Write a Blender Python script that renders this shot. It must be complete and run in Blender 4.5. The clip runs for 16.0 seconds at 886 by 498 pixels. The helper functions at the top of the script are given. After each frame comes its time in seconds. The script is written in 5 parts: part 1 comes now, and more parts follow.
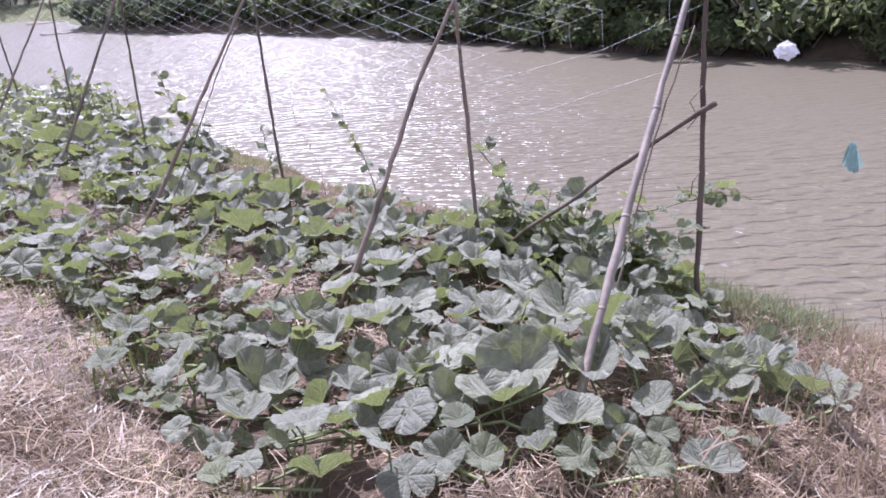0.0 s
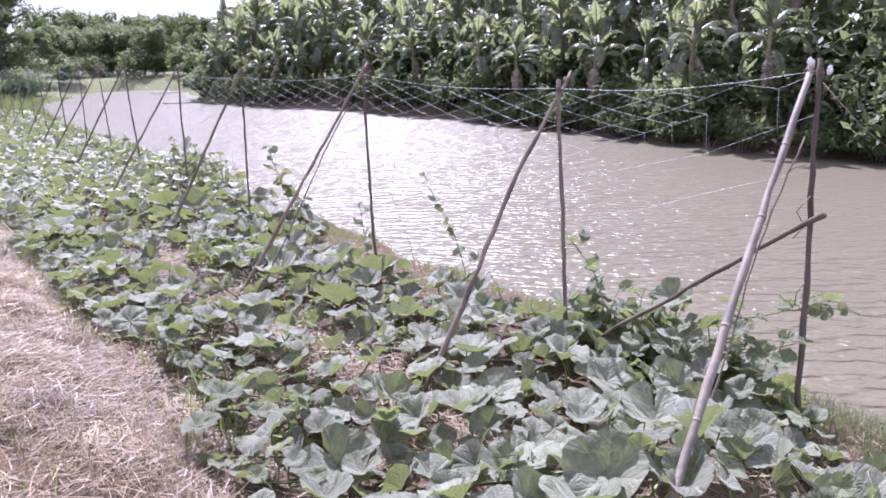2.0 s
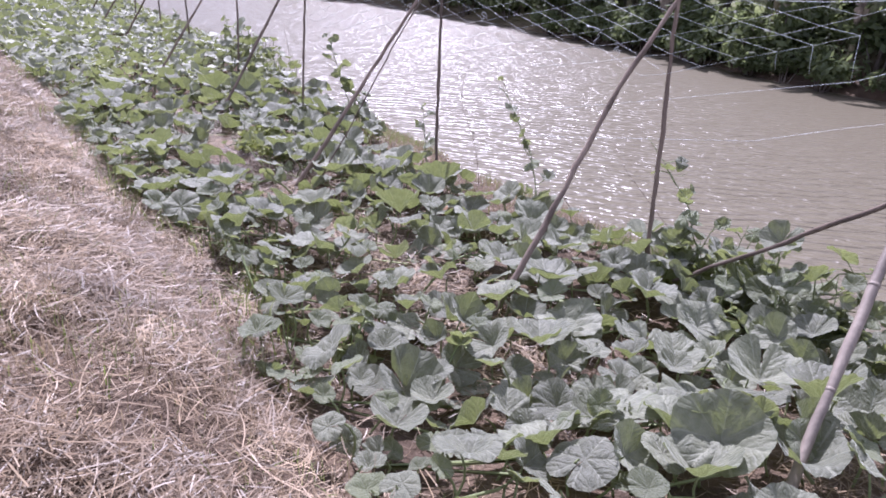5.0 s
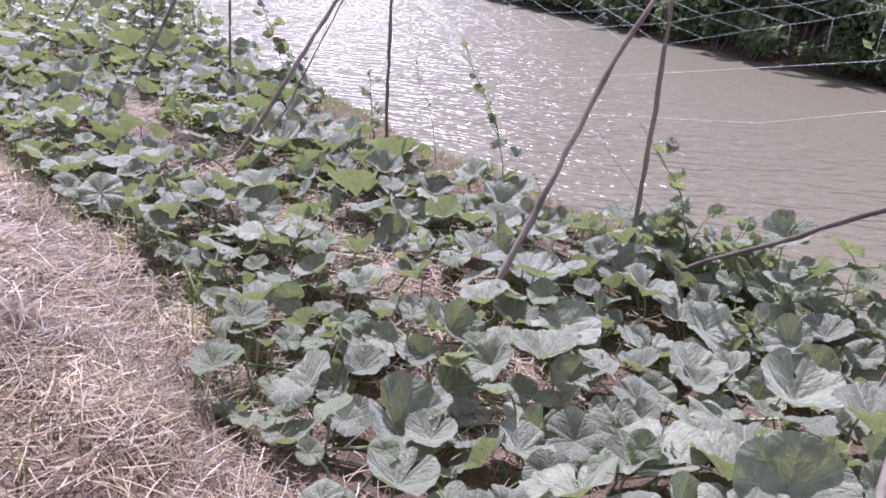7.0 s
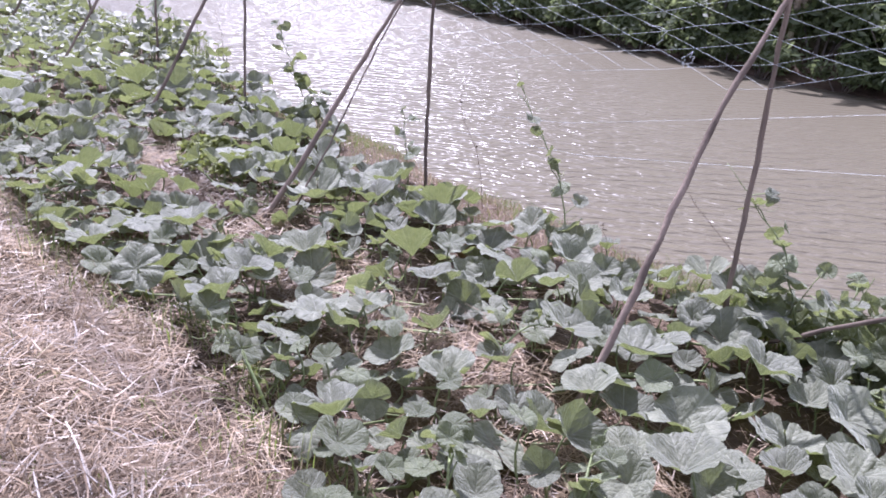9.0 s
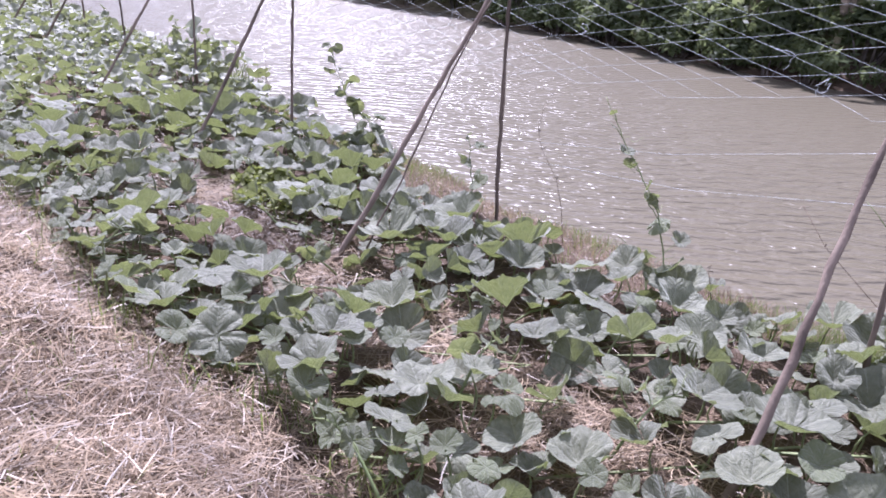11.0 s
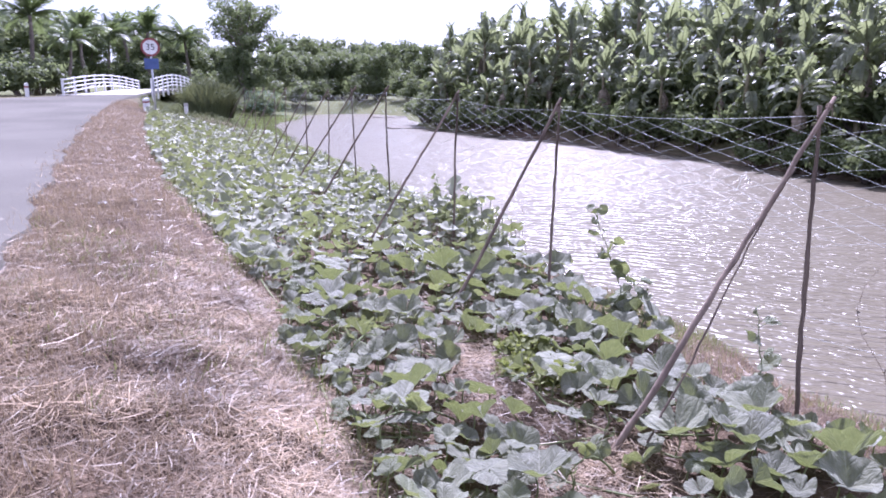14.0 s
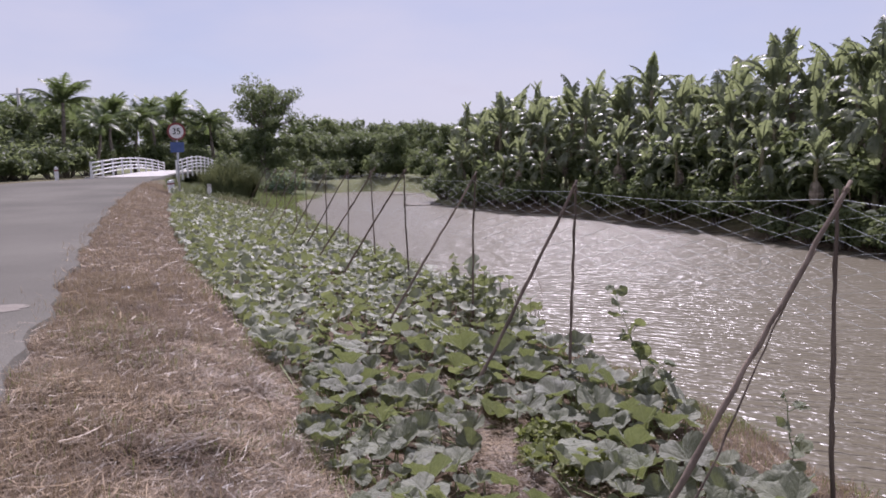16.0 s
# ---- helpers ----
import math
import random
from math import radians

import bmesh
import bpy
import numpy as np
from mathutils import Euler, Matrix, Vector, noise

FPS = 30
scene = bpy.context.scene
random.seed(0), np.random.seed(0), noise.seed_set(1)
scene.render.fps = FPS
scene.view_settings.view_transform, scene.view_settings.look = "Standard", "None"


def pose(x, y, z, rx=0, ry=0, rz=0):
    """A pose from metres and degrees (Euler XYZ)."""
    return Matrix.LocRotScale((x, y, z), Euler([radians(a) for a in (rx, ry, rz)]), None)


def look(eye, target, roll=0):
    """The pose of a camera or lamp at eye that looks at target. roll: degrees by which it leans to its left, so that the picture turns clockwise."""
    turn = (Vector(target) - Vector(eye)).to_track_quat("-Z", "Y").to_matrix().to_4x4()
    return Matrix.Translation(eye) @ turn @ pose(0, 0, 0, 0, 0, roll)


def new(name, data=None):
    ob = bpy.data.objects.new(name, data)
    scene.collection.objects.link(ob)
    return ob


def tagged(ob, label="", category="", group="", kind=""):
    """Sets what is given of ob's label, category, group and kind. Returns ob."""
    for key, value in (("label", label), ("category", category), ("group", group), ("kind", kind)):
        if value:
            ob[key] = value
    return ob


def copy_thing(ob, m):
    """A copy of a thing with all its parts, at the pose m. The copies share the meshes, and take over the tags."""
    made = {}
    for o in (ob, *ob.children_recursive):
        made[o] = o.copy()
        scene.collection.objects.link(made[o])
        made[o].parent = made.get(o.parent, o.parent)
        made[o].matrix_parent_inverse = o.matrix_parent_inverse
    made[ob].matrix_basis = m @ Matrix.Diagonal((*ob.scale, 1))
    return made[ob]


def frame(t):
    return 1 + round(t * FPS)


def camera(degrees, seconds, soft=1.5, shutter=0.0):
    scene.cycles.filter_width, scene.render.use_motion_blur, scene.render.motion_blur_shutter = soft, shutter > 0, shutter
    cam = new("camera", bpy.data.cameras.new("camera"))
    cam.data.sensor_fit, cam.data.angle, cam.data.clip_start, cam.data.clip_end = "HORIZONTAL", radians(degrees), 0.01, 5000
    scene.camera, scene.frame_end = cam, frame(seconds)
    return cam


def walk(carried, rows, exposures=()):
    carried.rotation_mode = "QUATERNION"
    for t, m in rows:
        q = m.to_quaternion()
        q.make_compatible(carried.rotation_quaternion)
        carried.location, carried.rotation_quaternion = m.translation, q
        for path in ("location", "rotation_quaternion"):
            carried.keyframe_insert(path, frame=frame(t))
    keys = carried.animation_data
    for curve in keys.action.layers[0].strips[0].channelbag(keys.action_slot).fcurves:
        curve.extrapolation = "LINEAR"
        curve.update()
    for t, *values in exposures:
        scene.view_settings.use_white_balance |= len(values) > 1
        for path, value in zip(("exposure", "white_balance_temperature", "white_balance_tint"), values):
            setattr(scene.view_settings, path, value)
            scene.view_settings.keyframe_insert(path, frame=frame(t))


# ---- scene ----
cam = camera(63.0, 16.0, soft=1.75)
METRES, EYE, TILT, LEAN, TURN = 3.247, 1.5, -5.3, -0.3, 3.0
ROWS = [
    (0.0, 0.0, 0.0, 0.0, -1.24, -16.59, 4.18),
    (0.5, -0.0034, -0.0029, 0.0072, -0.18, -15.28, 3.31),
    (1.0, -0.0095, -0.007, 0.0144, 2.34, -12.75, 1.78),
    (1.5, -0.0142, -0.0079, 0.0185, 4.28, -11.21, 1.65),
    (2.0, -0.0173, -0.0066, 0.0206, 5.99, -10.04, 1.52),
    (2.5, -0.0242, -0.0002, 0.0232, 7.57, -9.55, 1.32),
    (3.0, -0.0337, 0.0062, 0.0237, 9.68, -8.97, 0.86),
    (3.5, -0.0492, 0.0197, 0.0187, 10.93, -9.64, -0.05),
    (4.0, -0.069, 0.0485, 0.0113, 10.39, -11.34, -1.24),
    (4.5, -0.0968, 0.0835, -0.0004, 9.29, -13.88, -3.06),
    (5.0, -0.1199, 0.1082, -0.0097, 9.71, -17.0, -3.64),
    (7.5, -0.2702, 0.3091, -0.0117, 2.6, -19.82, -5.14),
    (8.0, -0.3075, 0.3424, -0.0025, 2.79, -20.17, -4.48),
    (8.5, -0.3404, 0.3777, 0.0031, 2.48, -19.11, -4.75),
    (9.0, -0.3859, 0.4248, 0.0086, 2.34, -18.19, -4.32),
    (11.5, -0.5504, 0.5873, 0.035, 4.27, -17.33, -2.13),
    (12.0, -0.5777, 0.6182, 0.0422, 5.26, -15.79, -0.42),
    (12.5, -0.6046, 0.6349, 0.0519, 7.46, -13.35, -0.39),
    (13.0, -0.6291, 0.6472, 0.0664, 13.33, -10.88, -0.93),
    (13.5, -0.6393, 0.6517, 0.0704, 19.22, -9.17, -1.46),
    (14.0, -0.6395, 0.6549, 0.0821, 21.18, -7.74, -1.44),
    (14.5, -0.6404, 0.6554, 0.0937, 21.67, -5.28, -1.16),
    (15.0, -0.6432, 0.653, 0.0993, 22.77, -4.06, -1.15),
    (15.5, -0.644, 0.6563, 0.1049, 23.28, -2.58, -0.99),
    (16.0, -0.64, 0.6528, 0.1059, 22.59, -1.89, -0.73),
]
EXPOSURES = [(0.0, 1.36, 5500, 33), (1.5, 1.56, 5540, 33), (3.5, 1.31, 5500, 32), (5.0, 1.22, 5580, 33), (9.0, 1.39, 5500, 32), (11.5, 1.32, 5500, 33), (12.5, 1.46, 5500, 33), (13.5, 1.5, 5320, 38), (14.5, 1.26, 5400, 38), (15.2, 0.83, 5760, 35), (16.0, 0.45, 6000, 30)]
walk(cam, [(t, pose(0, 0, EYE, TILT, LEAN, TURN) @ pose(METRES * x, METRES * y, METRES * z, 90 + pitch, roll, yaw)) for t, x, y, z, yaw, pitch, roll in ROWS], EXPOSURES)

# ---- light ----
SUN_AZ, SUN_EL = 20.0, 52.0     # degrees left of +y, and above the horizon
world = bpy.data.worlds.new("world")
scene.world = world
world.use_nodes = True
wn, wl = world.node_tree.nodes, world.node_tree.links
sky = wn.new("ShaderNodeTexSky")
sky.sky_type = "NISHITA"
sky.sun_disc = False
sky.sun_elevation, sky.sun_rotation = radians(SUN_EL), radians(-SUN_AZ)
sky.air_density, sky.dust_density, sky.ozone_density = 1.0, 0.5, 1.0
wn["Background"].inputs["Strength"].default_value = 0.138
# thin high cloud over the blue
wtc, wmap, wnoise, wrange, wmix = (wn.new("ShaderNode" + k) for k in ("TexCoord", "Mapping", "TexNoise", "MapRange", "Mix"))
wmap.inputs["Scale"].default_value = (1.0, 1.6, 4.0)
wnoise.inputs["Scale"].default_value, wnoise.inputs["Detail"].default_value = 1.6, 6
wrange.inputs["From Min"].default_value, wrange.inputs["From Max"].default_value = 0.38, 0.68
wrange.inputs["To Min"].default_value, wrange.inputs["To Max"].default_value = 0.84, 0.97
wmix.data_type = "RGBA"
wtone = wn.new("ShaderNodeMix")
wtone.data_type = "RGBA"
wtone.inputs["A"].default_value, wtone.inputs["B"].default_value = (2.45, 2.56, 2.86, 1), (3.2, 3.26, 3.42, 1)
wl.new(wtc.outputs["Generated"], wmap.inputs[0]), wl.new(wmap.outputs[0], wnoise.inputs["Vector"]), wl.new(wnoise.outputs["Fac"], wrange.inputs["Value"])
wspread = wn.new("ShaderNodeMapRange")
wspread.inputs["From Min"].default_value, wspread.inputs["From Max"].default_value = 0.4, 0.62
wl.new(wnoise.outputs["Fac"], wspread.inputs["Value"]), wl.new(wspread.outputs[0], wtone.inputs["Factor"]), wl.new(wtone.outputs["Result"], wmix.inputs["B"])
wl.new(wrange.outputs[0], wmix.inputs["Factor"]), wl.new(sky.outputs[0], wmix.inputs["A"]), wl.new(wmix.outputs["Result"], wn["Background"].inputs["Color"])
sun = new("sun", bpy.data.lights.new("sun", "SUN"))
sun.data.energy, sun.data.angle, sun.data.color = 4.1, radians(0.6), (1.0, 0.97, 0.93)
az, el = radians(SUN_AZ), radians(SUN_EL)
sun_dir = Vector((-math.sin(az) * math.cos(el), math.cos(az) * math.cos(el), math.sin(el)))
sun.matrix_world = look(sun_dir * 60, (0, 0, 0))

# ---- the plan: s runs along the river, w from the road towards the water ----
U, V, ORIGIN = Vector((-0.715, 0.699, 0)), Vector((0.699, 0.715, 0)), Vector((0, 5, 0))
WATER = -1.0
rng = random.Random(7)


def at(s, w, z=0.0):
    p = ORIGIN + U * s + V * w
    return Vector((p.x, p.y, z))


def lerp_table(x, table):
    if x <= table[0][0]:
        return table[0][1]
    for (x0, y0), (x1, y1) in zip(table, table[1:]):
        if x <= x1:
            return y0 + (y1 - y0) * (x - x0) / (x1 - x0)
    return table[-1][1]


def smooth(x, a, b):
    k = min(1.0, max(0.0, (x - a) / (b - a)))
    return k * k * (3 - 2 * k)


def near_shore(s):
    return lerp_table(s, [(-60, 1.3), (10, 1.35), (30, 1.6), (48, 3.2), (56, 6.9), (70, 9.0)]) + 0.1 * math.sin(s * 1.3) + 0.06 * math.sin(s * 3.1)


def far_shore(s):
    return lerp_table(s, [(-60, 12.2), (4, 12.8), (10, 13.1), (16, 13.8), (27, 13.8), (38, 11.6), (43, 11.8), (50, 14.0), (58, 15.6), (66, 15.0)]) + 0.25 * math.sin(s * 0.7)


BANK = [(-14, 0.30), (-11.3, 0.38), (-5, 0.38), (-4.3, 0.34), (-3.6, 0.22), (-3.15, 0.0), (-2.8, -0.26), (-2.3, -0.42), (-1.7, -0.5), (-1.0, -0.5), (0, -0.58), (0.5, -0.68)]


def ramp(s, w):
    """The rise of the road and its shoulder towards the bridge."""
    wide = 4.0 * smooth(s, 24, 40)
    return 0.62 * smooth(s, 10, 40) * (1 - smooth(w, -4.2 + 0.6 * wide, -2.2 + wide))


def ground(s, w):
    n, f = near_shore(s), far_shore(s)
    if w < 0.5:
        z = lerp_table(w + 0.6 * smooth(s, 5, 14) * (1 - smooth(w, -2.8, -1.0)) * smooth(w, -5.2, -4.4), BANK)
    elif w < n:
        z = -0.68 + (WATER + 0.68) * ((w - 0.5) / (n - 0.5))
    elif w < (n + f) / 2:
        z = WATER - 0.45 * (w - n)
    elif w < f:
        z = WATER - 0.45 * (f - w)
    else:
        z = lerp_table(w - f, [(0, WATER), (0.8, -0.45), (2.5, 0.0), (6, 0.2)])
    z = max(z, -2.2)
    if s > 60 and w > -3:                      # the river's far end
        z += (0.1 - z) * smooth(s, 62, 68)
    z += ramp(s, w)
    rough = 0.0 if w < -4.9 else 1.0
    z += 0.2 * smooth(-s, 0.9, 1.9) * smooth(w, -2.9, -2.2) * (1 - smooth(w, -1.2, -0.2))
    if -4.8 < w < -2.0 and -7 < s < 20:
        z += (0.05 * noise.noise((s * 2.6, w * 2.6, 17)) + 0.025 * noise.noise((s * 5.5, w * 5.5, 27))) * smooth(w, -4.8, -4.2) * (1 - smooth(w, -2.5, -2.0))
    z += rough * (0.045 * noise.noise((s * 0.9, w * 0.9, 3)) + 0.02 * noise.noise((s * 3.1, w * 3.1, 9)))
    return z


def on(s, w, up=0.0):
    return at(s, w, ground(s, w) + up)


# ---- materials ----
def material(name, low, high, scale=8.0, rough=0.8, bump=0.3, fine=60.0, spread=0.15, metal=0.0, spec=0.3, translucent=None, share=0.4, distance=0.01, stretch=None):
    """A surface of two mixed colours with coarse stains, fine grain and relief."""
    m = bpy.data.materials.new(name)
    m.use_nodes = True
    n, l = m.node_tree.nodes, m.node_tree.links
    bsdf, out = n["Principled BSDF"], n["Material Output"]
    tc = n.new("ShaderNodeTexCoord")
    src = tc.outputs["Object"]
    if stretch:
        mp = n.new("ShaderNodeMapping")
        mp.inputs["Scale"].default_value = stretch
        l.new(src, mp.inputs[0])
        src = mp.outputs[0]
    a, b = n.new("ShaderNodeTexNoise"), n.new("ShaderNodeTexNoise")
    a.inputs["Scale"].default_value, a.inputs["Detail"].default_value = scale, 5
    b.inputs["Scale"].default_value, b.inputs["Detail"].default_value = fine, 4
    l.new(src, a.inputs["Vector"]), l.new(src, b.inputs["Vector"])
    mix = n.new("ShaderNodeMix")
    mix.data_type = "RGBA"
    mix.inputs["A"].default_value, mix.inputs["B"].default_value = (*low, 1), (*high, 1)
    mr = n.new("ShaderNodeMapRange")
    mr.inputs["From Min"].default_value, mr.inputs["From Max"].default_value = 0.3, 0.7
    l.new(a.outputs["Fac"], mr.inputs["Value"]), l.new(mr.outputs[0], mix.inputs["Factor"])
    info, geo = n.new("ShaderNodeObjectInfo"), n.new("ShaderNodeNewGeometry")
    add = n.new("ShaderNodeMath")
    add.operation = "ADD"
    l.new(info.outputs["Random"], add.inputs[0]), l.new(geo.outputs["Random Per Island"], add.inputs[1])
    fr = n.new("ShaderNodeMath")
    fr.operation = "FRACT"
    l.new(add.outputs[0], fr.inputs[0])
    val = n.new("ShaderNodeMapRange")
    val.inputs["To Min"].default_value, val.inputs["To Max"].default_value = 1 - spread, 1 + spread
    l.new(fr.outputs[0], val.inputs["Value"])
    grain = n.new("ShaderNodeMapRange")
    grain.inputs["To Min"].default_value, grain.inputs["To Max"].default_value = 0.75, 1.25
    l.new(b.outputs["Fac"], grain.inputs["Value"])
    both = n.new("ShaderNodeMath")
    both.operation = "MULTIPLY"
    l.new(val.outputs[0], both.inputs[0]), l.new(grain.outputs[0], both.inputs[1])
    hsv = n.new("ShaderNodeHueSaturation")
    l.new(mix.outputs["Result"], hsv.inputs["Color"]), l.new(both.outputs[0], hsv.inputs["Value"])
    l.new(hsv.outputs[0], bsdf.inputs["Base Color"])
    bsdf.inputs["Roughness"].default_value, bsdf.inputs["Metallic"].default_value = rough, metal
    bsdf.inputs["Specular IOR Level"].default_value = spec
    if bump:
        bp = n.new("ShaderNodeBump")
        bp.inputs["Strength"].default_value, bp.inputs["Distance"].default_value = bump, distance
        l.new(b.outputs["Fac"], bp.inputs["Height"]), l.new(bp.outputs[0], bsdf.inputs["Normal"])
    if translucent:
        tr = n.new("ShaderNodeBsdfTranslucent")
        tr.inputs["Color"].default_value = (*translucent, 1)
        ms = n.new("ShaderNodeMixShader")
        ms.inputs[0].default_value = share
        l.new(bsdf.outputs[0], ms.inputs[1]), l.new(tr.outputs[0], ms.inputs[2]), l.new(ms.outputs[0], out.inputs[0])
    return m


def leaf_material(name, low, high, through_colour, share=0.4, rough=0.42, veins=7):
    """Soft hairy leaf blade: paler veins along the lobes, gloss on the face, light shining through."""
    m = material(name, low, high, 3.5, rough, 0.6, 17, 0.32, spec=0.45, translucent=through_colour, share=share, distance=0.006)
    n, l = m.node_tree.nodes, m.node_tree.links
    uv = n.new("ShaderNodeUVMap")
    sep = n.new("ShaderNodeSeparateXYZ")
    l.new(uv.outputs[0], sep.inputs[0])
    chain = sep.outputs["X"]
    for op, k in (("MULTIPLY", float(veins)), ("PINGPONG", 0.5), ("LESS_THAN", 0.034)):
        nd = n.new("ShaderNodeMath")
        nd.operation = op
        nd.inputs[1].default_value = k
        l.new(chain, nd.inputs[0])
        chain = nd.outputs[0]
    # quilting between slanting side veins, which leave each main vein in pairs
    def calc(op, p, q):
        nd = n.new("ShaderNodeMath")
        nd.operation = op
        for k, v in enumerate((p, q)):
            if isinstance(v, float):
                nd.inputs[k].default_value = v
            else:
                l.new(v, nd.inputs[k])
        return nd.outputs[0]
    off = calc("PINGPONG", calc("MULTIPLY", sep.outputs["X"], float(veins)), 0.5)
    reach = calc("MULTIPLY", sep.outputs["Y"], calc("SUBTRACT", 1.0, calc("MULTIPLY", off, 0.95)))
    wander = calc("MULTIPLY", n["Noise Texture"].outputs["Fac"], 1.8)
    side = calc("PINGPONG", calc("ADD", calc("MULTIPLY", reach, 5.0), wander), 0.5)
    quilt = calc("MINIMUM", side, 0.3)
    groove = calc("MINIMUM", calc("MULTIPLY", calc("MULTIPLY", off, sep.outputs["Y"]), 4.0), 0.4)
    pleat = n.new("ShaderNodeBump")
    pleat.inputs["Strength"].default_value, pleat.inputs["Distance"].default_value = 0.5, 0.012
    first = n["Bump"]
    l.new(calc("ADD", quilt, groove), pleat.inputs["Height"]), l.new(first.outputs[0], pleat.inputs["Normal"]), l.new(pleat.outputs[0], n["Principled BSDF"].inputs["Normal"]), l.new(pleat.outputs[0], n["Translucent BSDF"].inputs["Normal"])
    soft = n.new("ShaderNodeMath")
    soft.operation = "MULTIPLY"
    soft.inputs[1].default_value = 0.38
    l.new(chain, soft.inputs[0])
    bsdf = n["Principled BSDF"]
    src = bsdf.inputs["Base Color"].links[0].from_socket
    mix = n.new("ShaderNodeMix")
    mix.data_type = "RGBA"
    mix.inputs["B"].default_value = (0.42, 0.43, 0.32, 1)
    bsdf.inputs["Sheen Weight"].default_value, bsdf.inputs["Sheen Roughness"].default_value = 0.65, 0.45
    bsdf.inputs["Sheen Tint"].default_value = (0.9, 0.92, 0.82, 1)
    l.new(soft.outputs[0], mix.inputs["Factor"]), l.new(src, mix.inputs["A"]), l.new(mix.outputs["Result"], bsdf.inputs["Base Color"])
    return m


M_STRAW = material("straw", (0.105, 0.074, 0.05), (0.40, 0.305, 0.20), 1.6, 0.42, 0.0, 40, 0.6, translucent=(0.5, 0.4, 0.3), share=0.2)
M_DRY = material("dry_grass", (0.165, 0.122, 0.086), (0.335, 0.265, 0.195), 1.5, 0.7, 0.0, 40, 0.35, translucent=(0.42, 0.33, 0.2), share=0.3)
M_GRASS = material("green_grass", (0.11, 0.13, 0.05), (0.22, 0.24, 0.10), 2, 0.6, 0.0, 40, 0.3, translucent=(0.25, 0.32, 0.07), share=0.35)
M_LEAF = leaf_material("pumpkin_leaf", (0.112, 0.121, 0.078), (0.23, 0.238, 0.162), (0.215, 0.25, 0.08), 0.34, 0.54)
M_YOUNG = leaf_material("young_leaf", (0.125, 0.15, 0.075), (0.205, 0.225, 0.125), (0.24, 0.27, 0.095), 0.44)
M_WEED = material("weed_leaf", (0.20, 0.22, 0.09), (0.32, 0.33, 0.155), 6, 0.6, 0.0, 40, 0.25, translucent=(0.27, 0.31, 0.08), share=0.4)
M_STEM = material("vine_stem", (0.14, 0.18, 0.07), (0.26, 0.29, 0.14), 9, 0.6, 0.2, 80, 0.2)
M_POLE = material("weathered_stake", (0.085, 0.066, 0.053), (0.24, 0.188, 0.15), 6, 0.9, 0.8, 70, 0.25, stretch=(1, 1, 0.15), distance=0.006, spec=0.12)
M_BAMBOO = material("grey_bamboo", (0.10, 0.082, 0.068), (0.27, 0.228, 0.186), 5, 0.6, 0.5, 60, 0.1, stretch=(1, 1, 0.2), distance=0.005)
M_NET = material("net_cord", (0.46, 0.50, 0.51), (0.66, 0.69, 0.70), 5, 0.4, 0.0, 40, 0.1)
M_NETG = material("green_net_cord", (0.08, 0.24, 0.17), (0.16, 0.34, 0.25), 5, 0.5, 0.0, 40, 0.1)
M_CORD = material("brown_twine", (0.12, 0.09, 0.07), (0.25, 0.19, 0.14), 20, 0.9, 0.2, 120, 0.1)
M_BAG = material("white_plastic_film", (0.52, 0.52, 0.54), (0.74, 0.74, 0.76), 30, 0.25, 0.4, 60, 0.05, translucent=(0.8, 0.8, 0.82), share=0.4)
M_BAGG = material("green_plastic_film", (0.22, 0.35, 0.32), (0.34, 0.46, 0.43), 30, 0.3, 0.4, 60, 0.05, translucent=(0.30, 0.44, 0.40), share=0.35)
M_ROAD = material("asphalt", (0.1, 0.094, 0.08), (0.152, 0.143, 0.122), 0.35, 0.95, 0.6, 55, 0.0, distance=0.012, spec=0.15)
M_CONC = material("concrete", (0.40, 0.38, 0.36), (0.55, 0.53, 0.50), 2, 0.85, 0.4, 40, 0.1)
M_WHITE = material("white_paint", (0.66, 0.66, 0.66), (0.80, 0.80, 0.79), 3, 0.5, 0.2, 40, 0.05)
M_RED = material("red_paint", (0.20, 0.05, 0.05), (0.28, 0.08, 0.075), 4, 0.45, 0.1, 40, 0.0)
M_BLUE = material("blue_paint", (0.06, 0.10, 0.24), (0.09, 0.13, 0.30), 4, 0.45, 0.1, 40, 0.0)
M_BLACK = material("black_paint", (0.02, 0.02, 0.02), (0.04, 0.04, 0.04), 4, 0.5, 0.1, 40, 0.0)
M_STEEL = material("galvanised_steel", (0.35, 0.36, 0.38), (0.5, 0.5, 0.52), 6, 0.45, 0.2, 60, 0.1, metal=0.6)
M_BANANA = material("banana_leaf", (0.115, 0.135, 0.085), (0.21, 0.23, 0.15), 1.5, 0.38, 0.3, 14, 0.35, spec=0.5, translucent=(0.29, 0.33, 0.15), share=0.48)
M_PSEUDO = material("banana_stem", (0.12, 0.10, 0.06), (0.22, 0.20, 0.11), 3, 0.6, 0.4, 30, 0.15)
M_DRYLEAF = material("dead_banana_leaf", (0.17, 0.14, 0.105), (0.32, 0.275, 0.21), 3, 0.8, 0.2, 30, 0.3)
M_TREE = material("tree_foliage", (0.06, 0.085, 0.04), (0.115, 0.15, 0.07), 0.8, 0.5, 0.0, 5, 0.35, translucent=(0.22, 0.26, 0.11), share=0.5)
M_BUSH = material("bush_foliage", (0.055, 0.075, 0.035), (0.12, 0.15, 0.07), 0.8, 0.5, 0.0, 5, 0.35, translucent=(0.22, 0.26, 0.11), share=0.5)
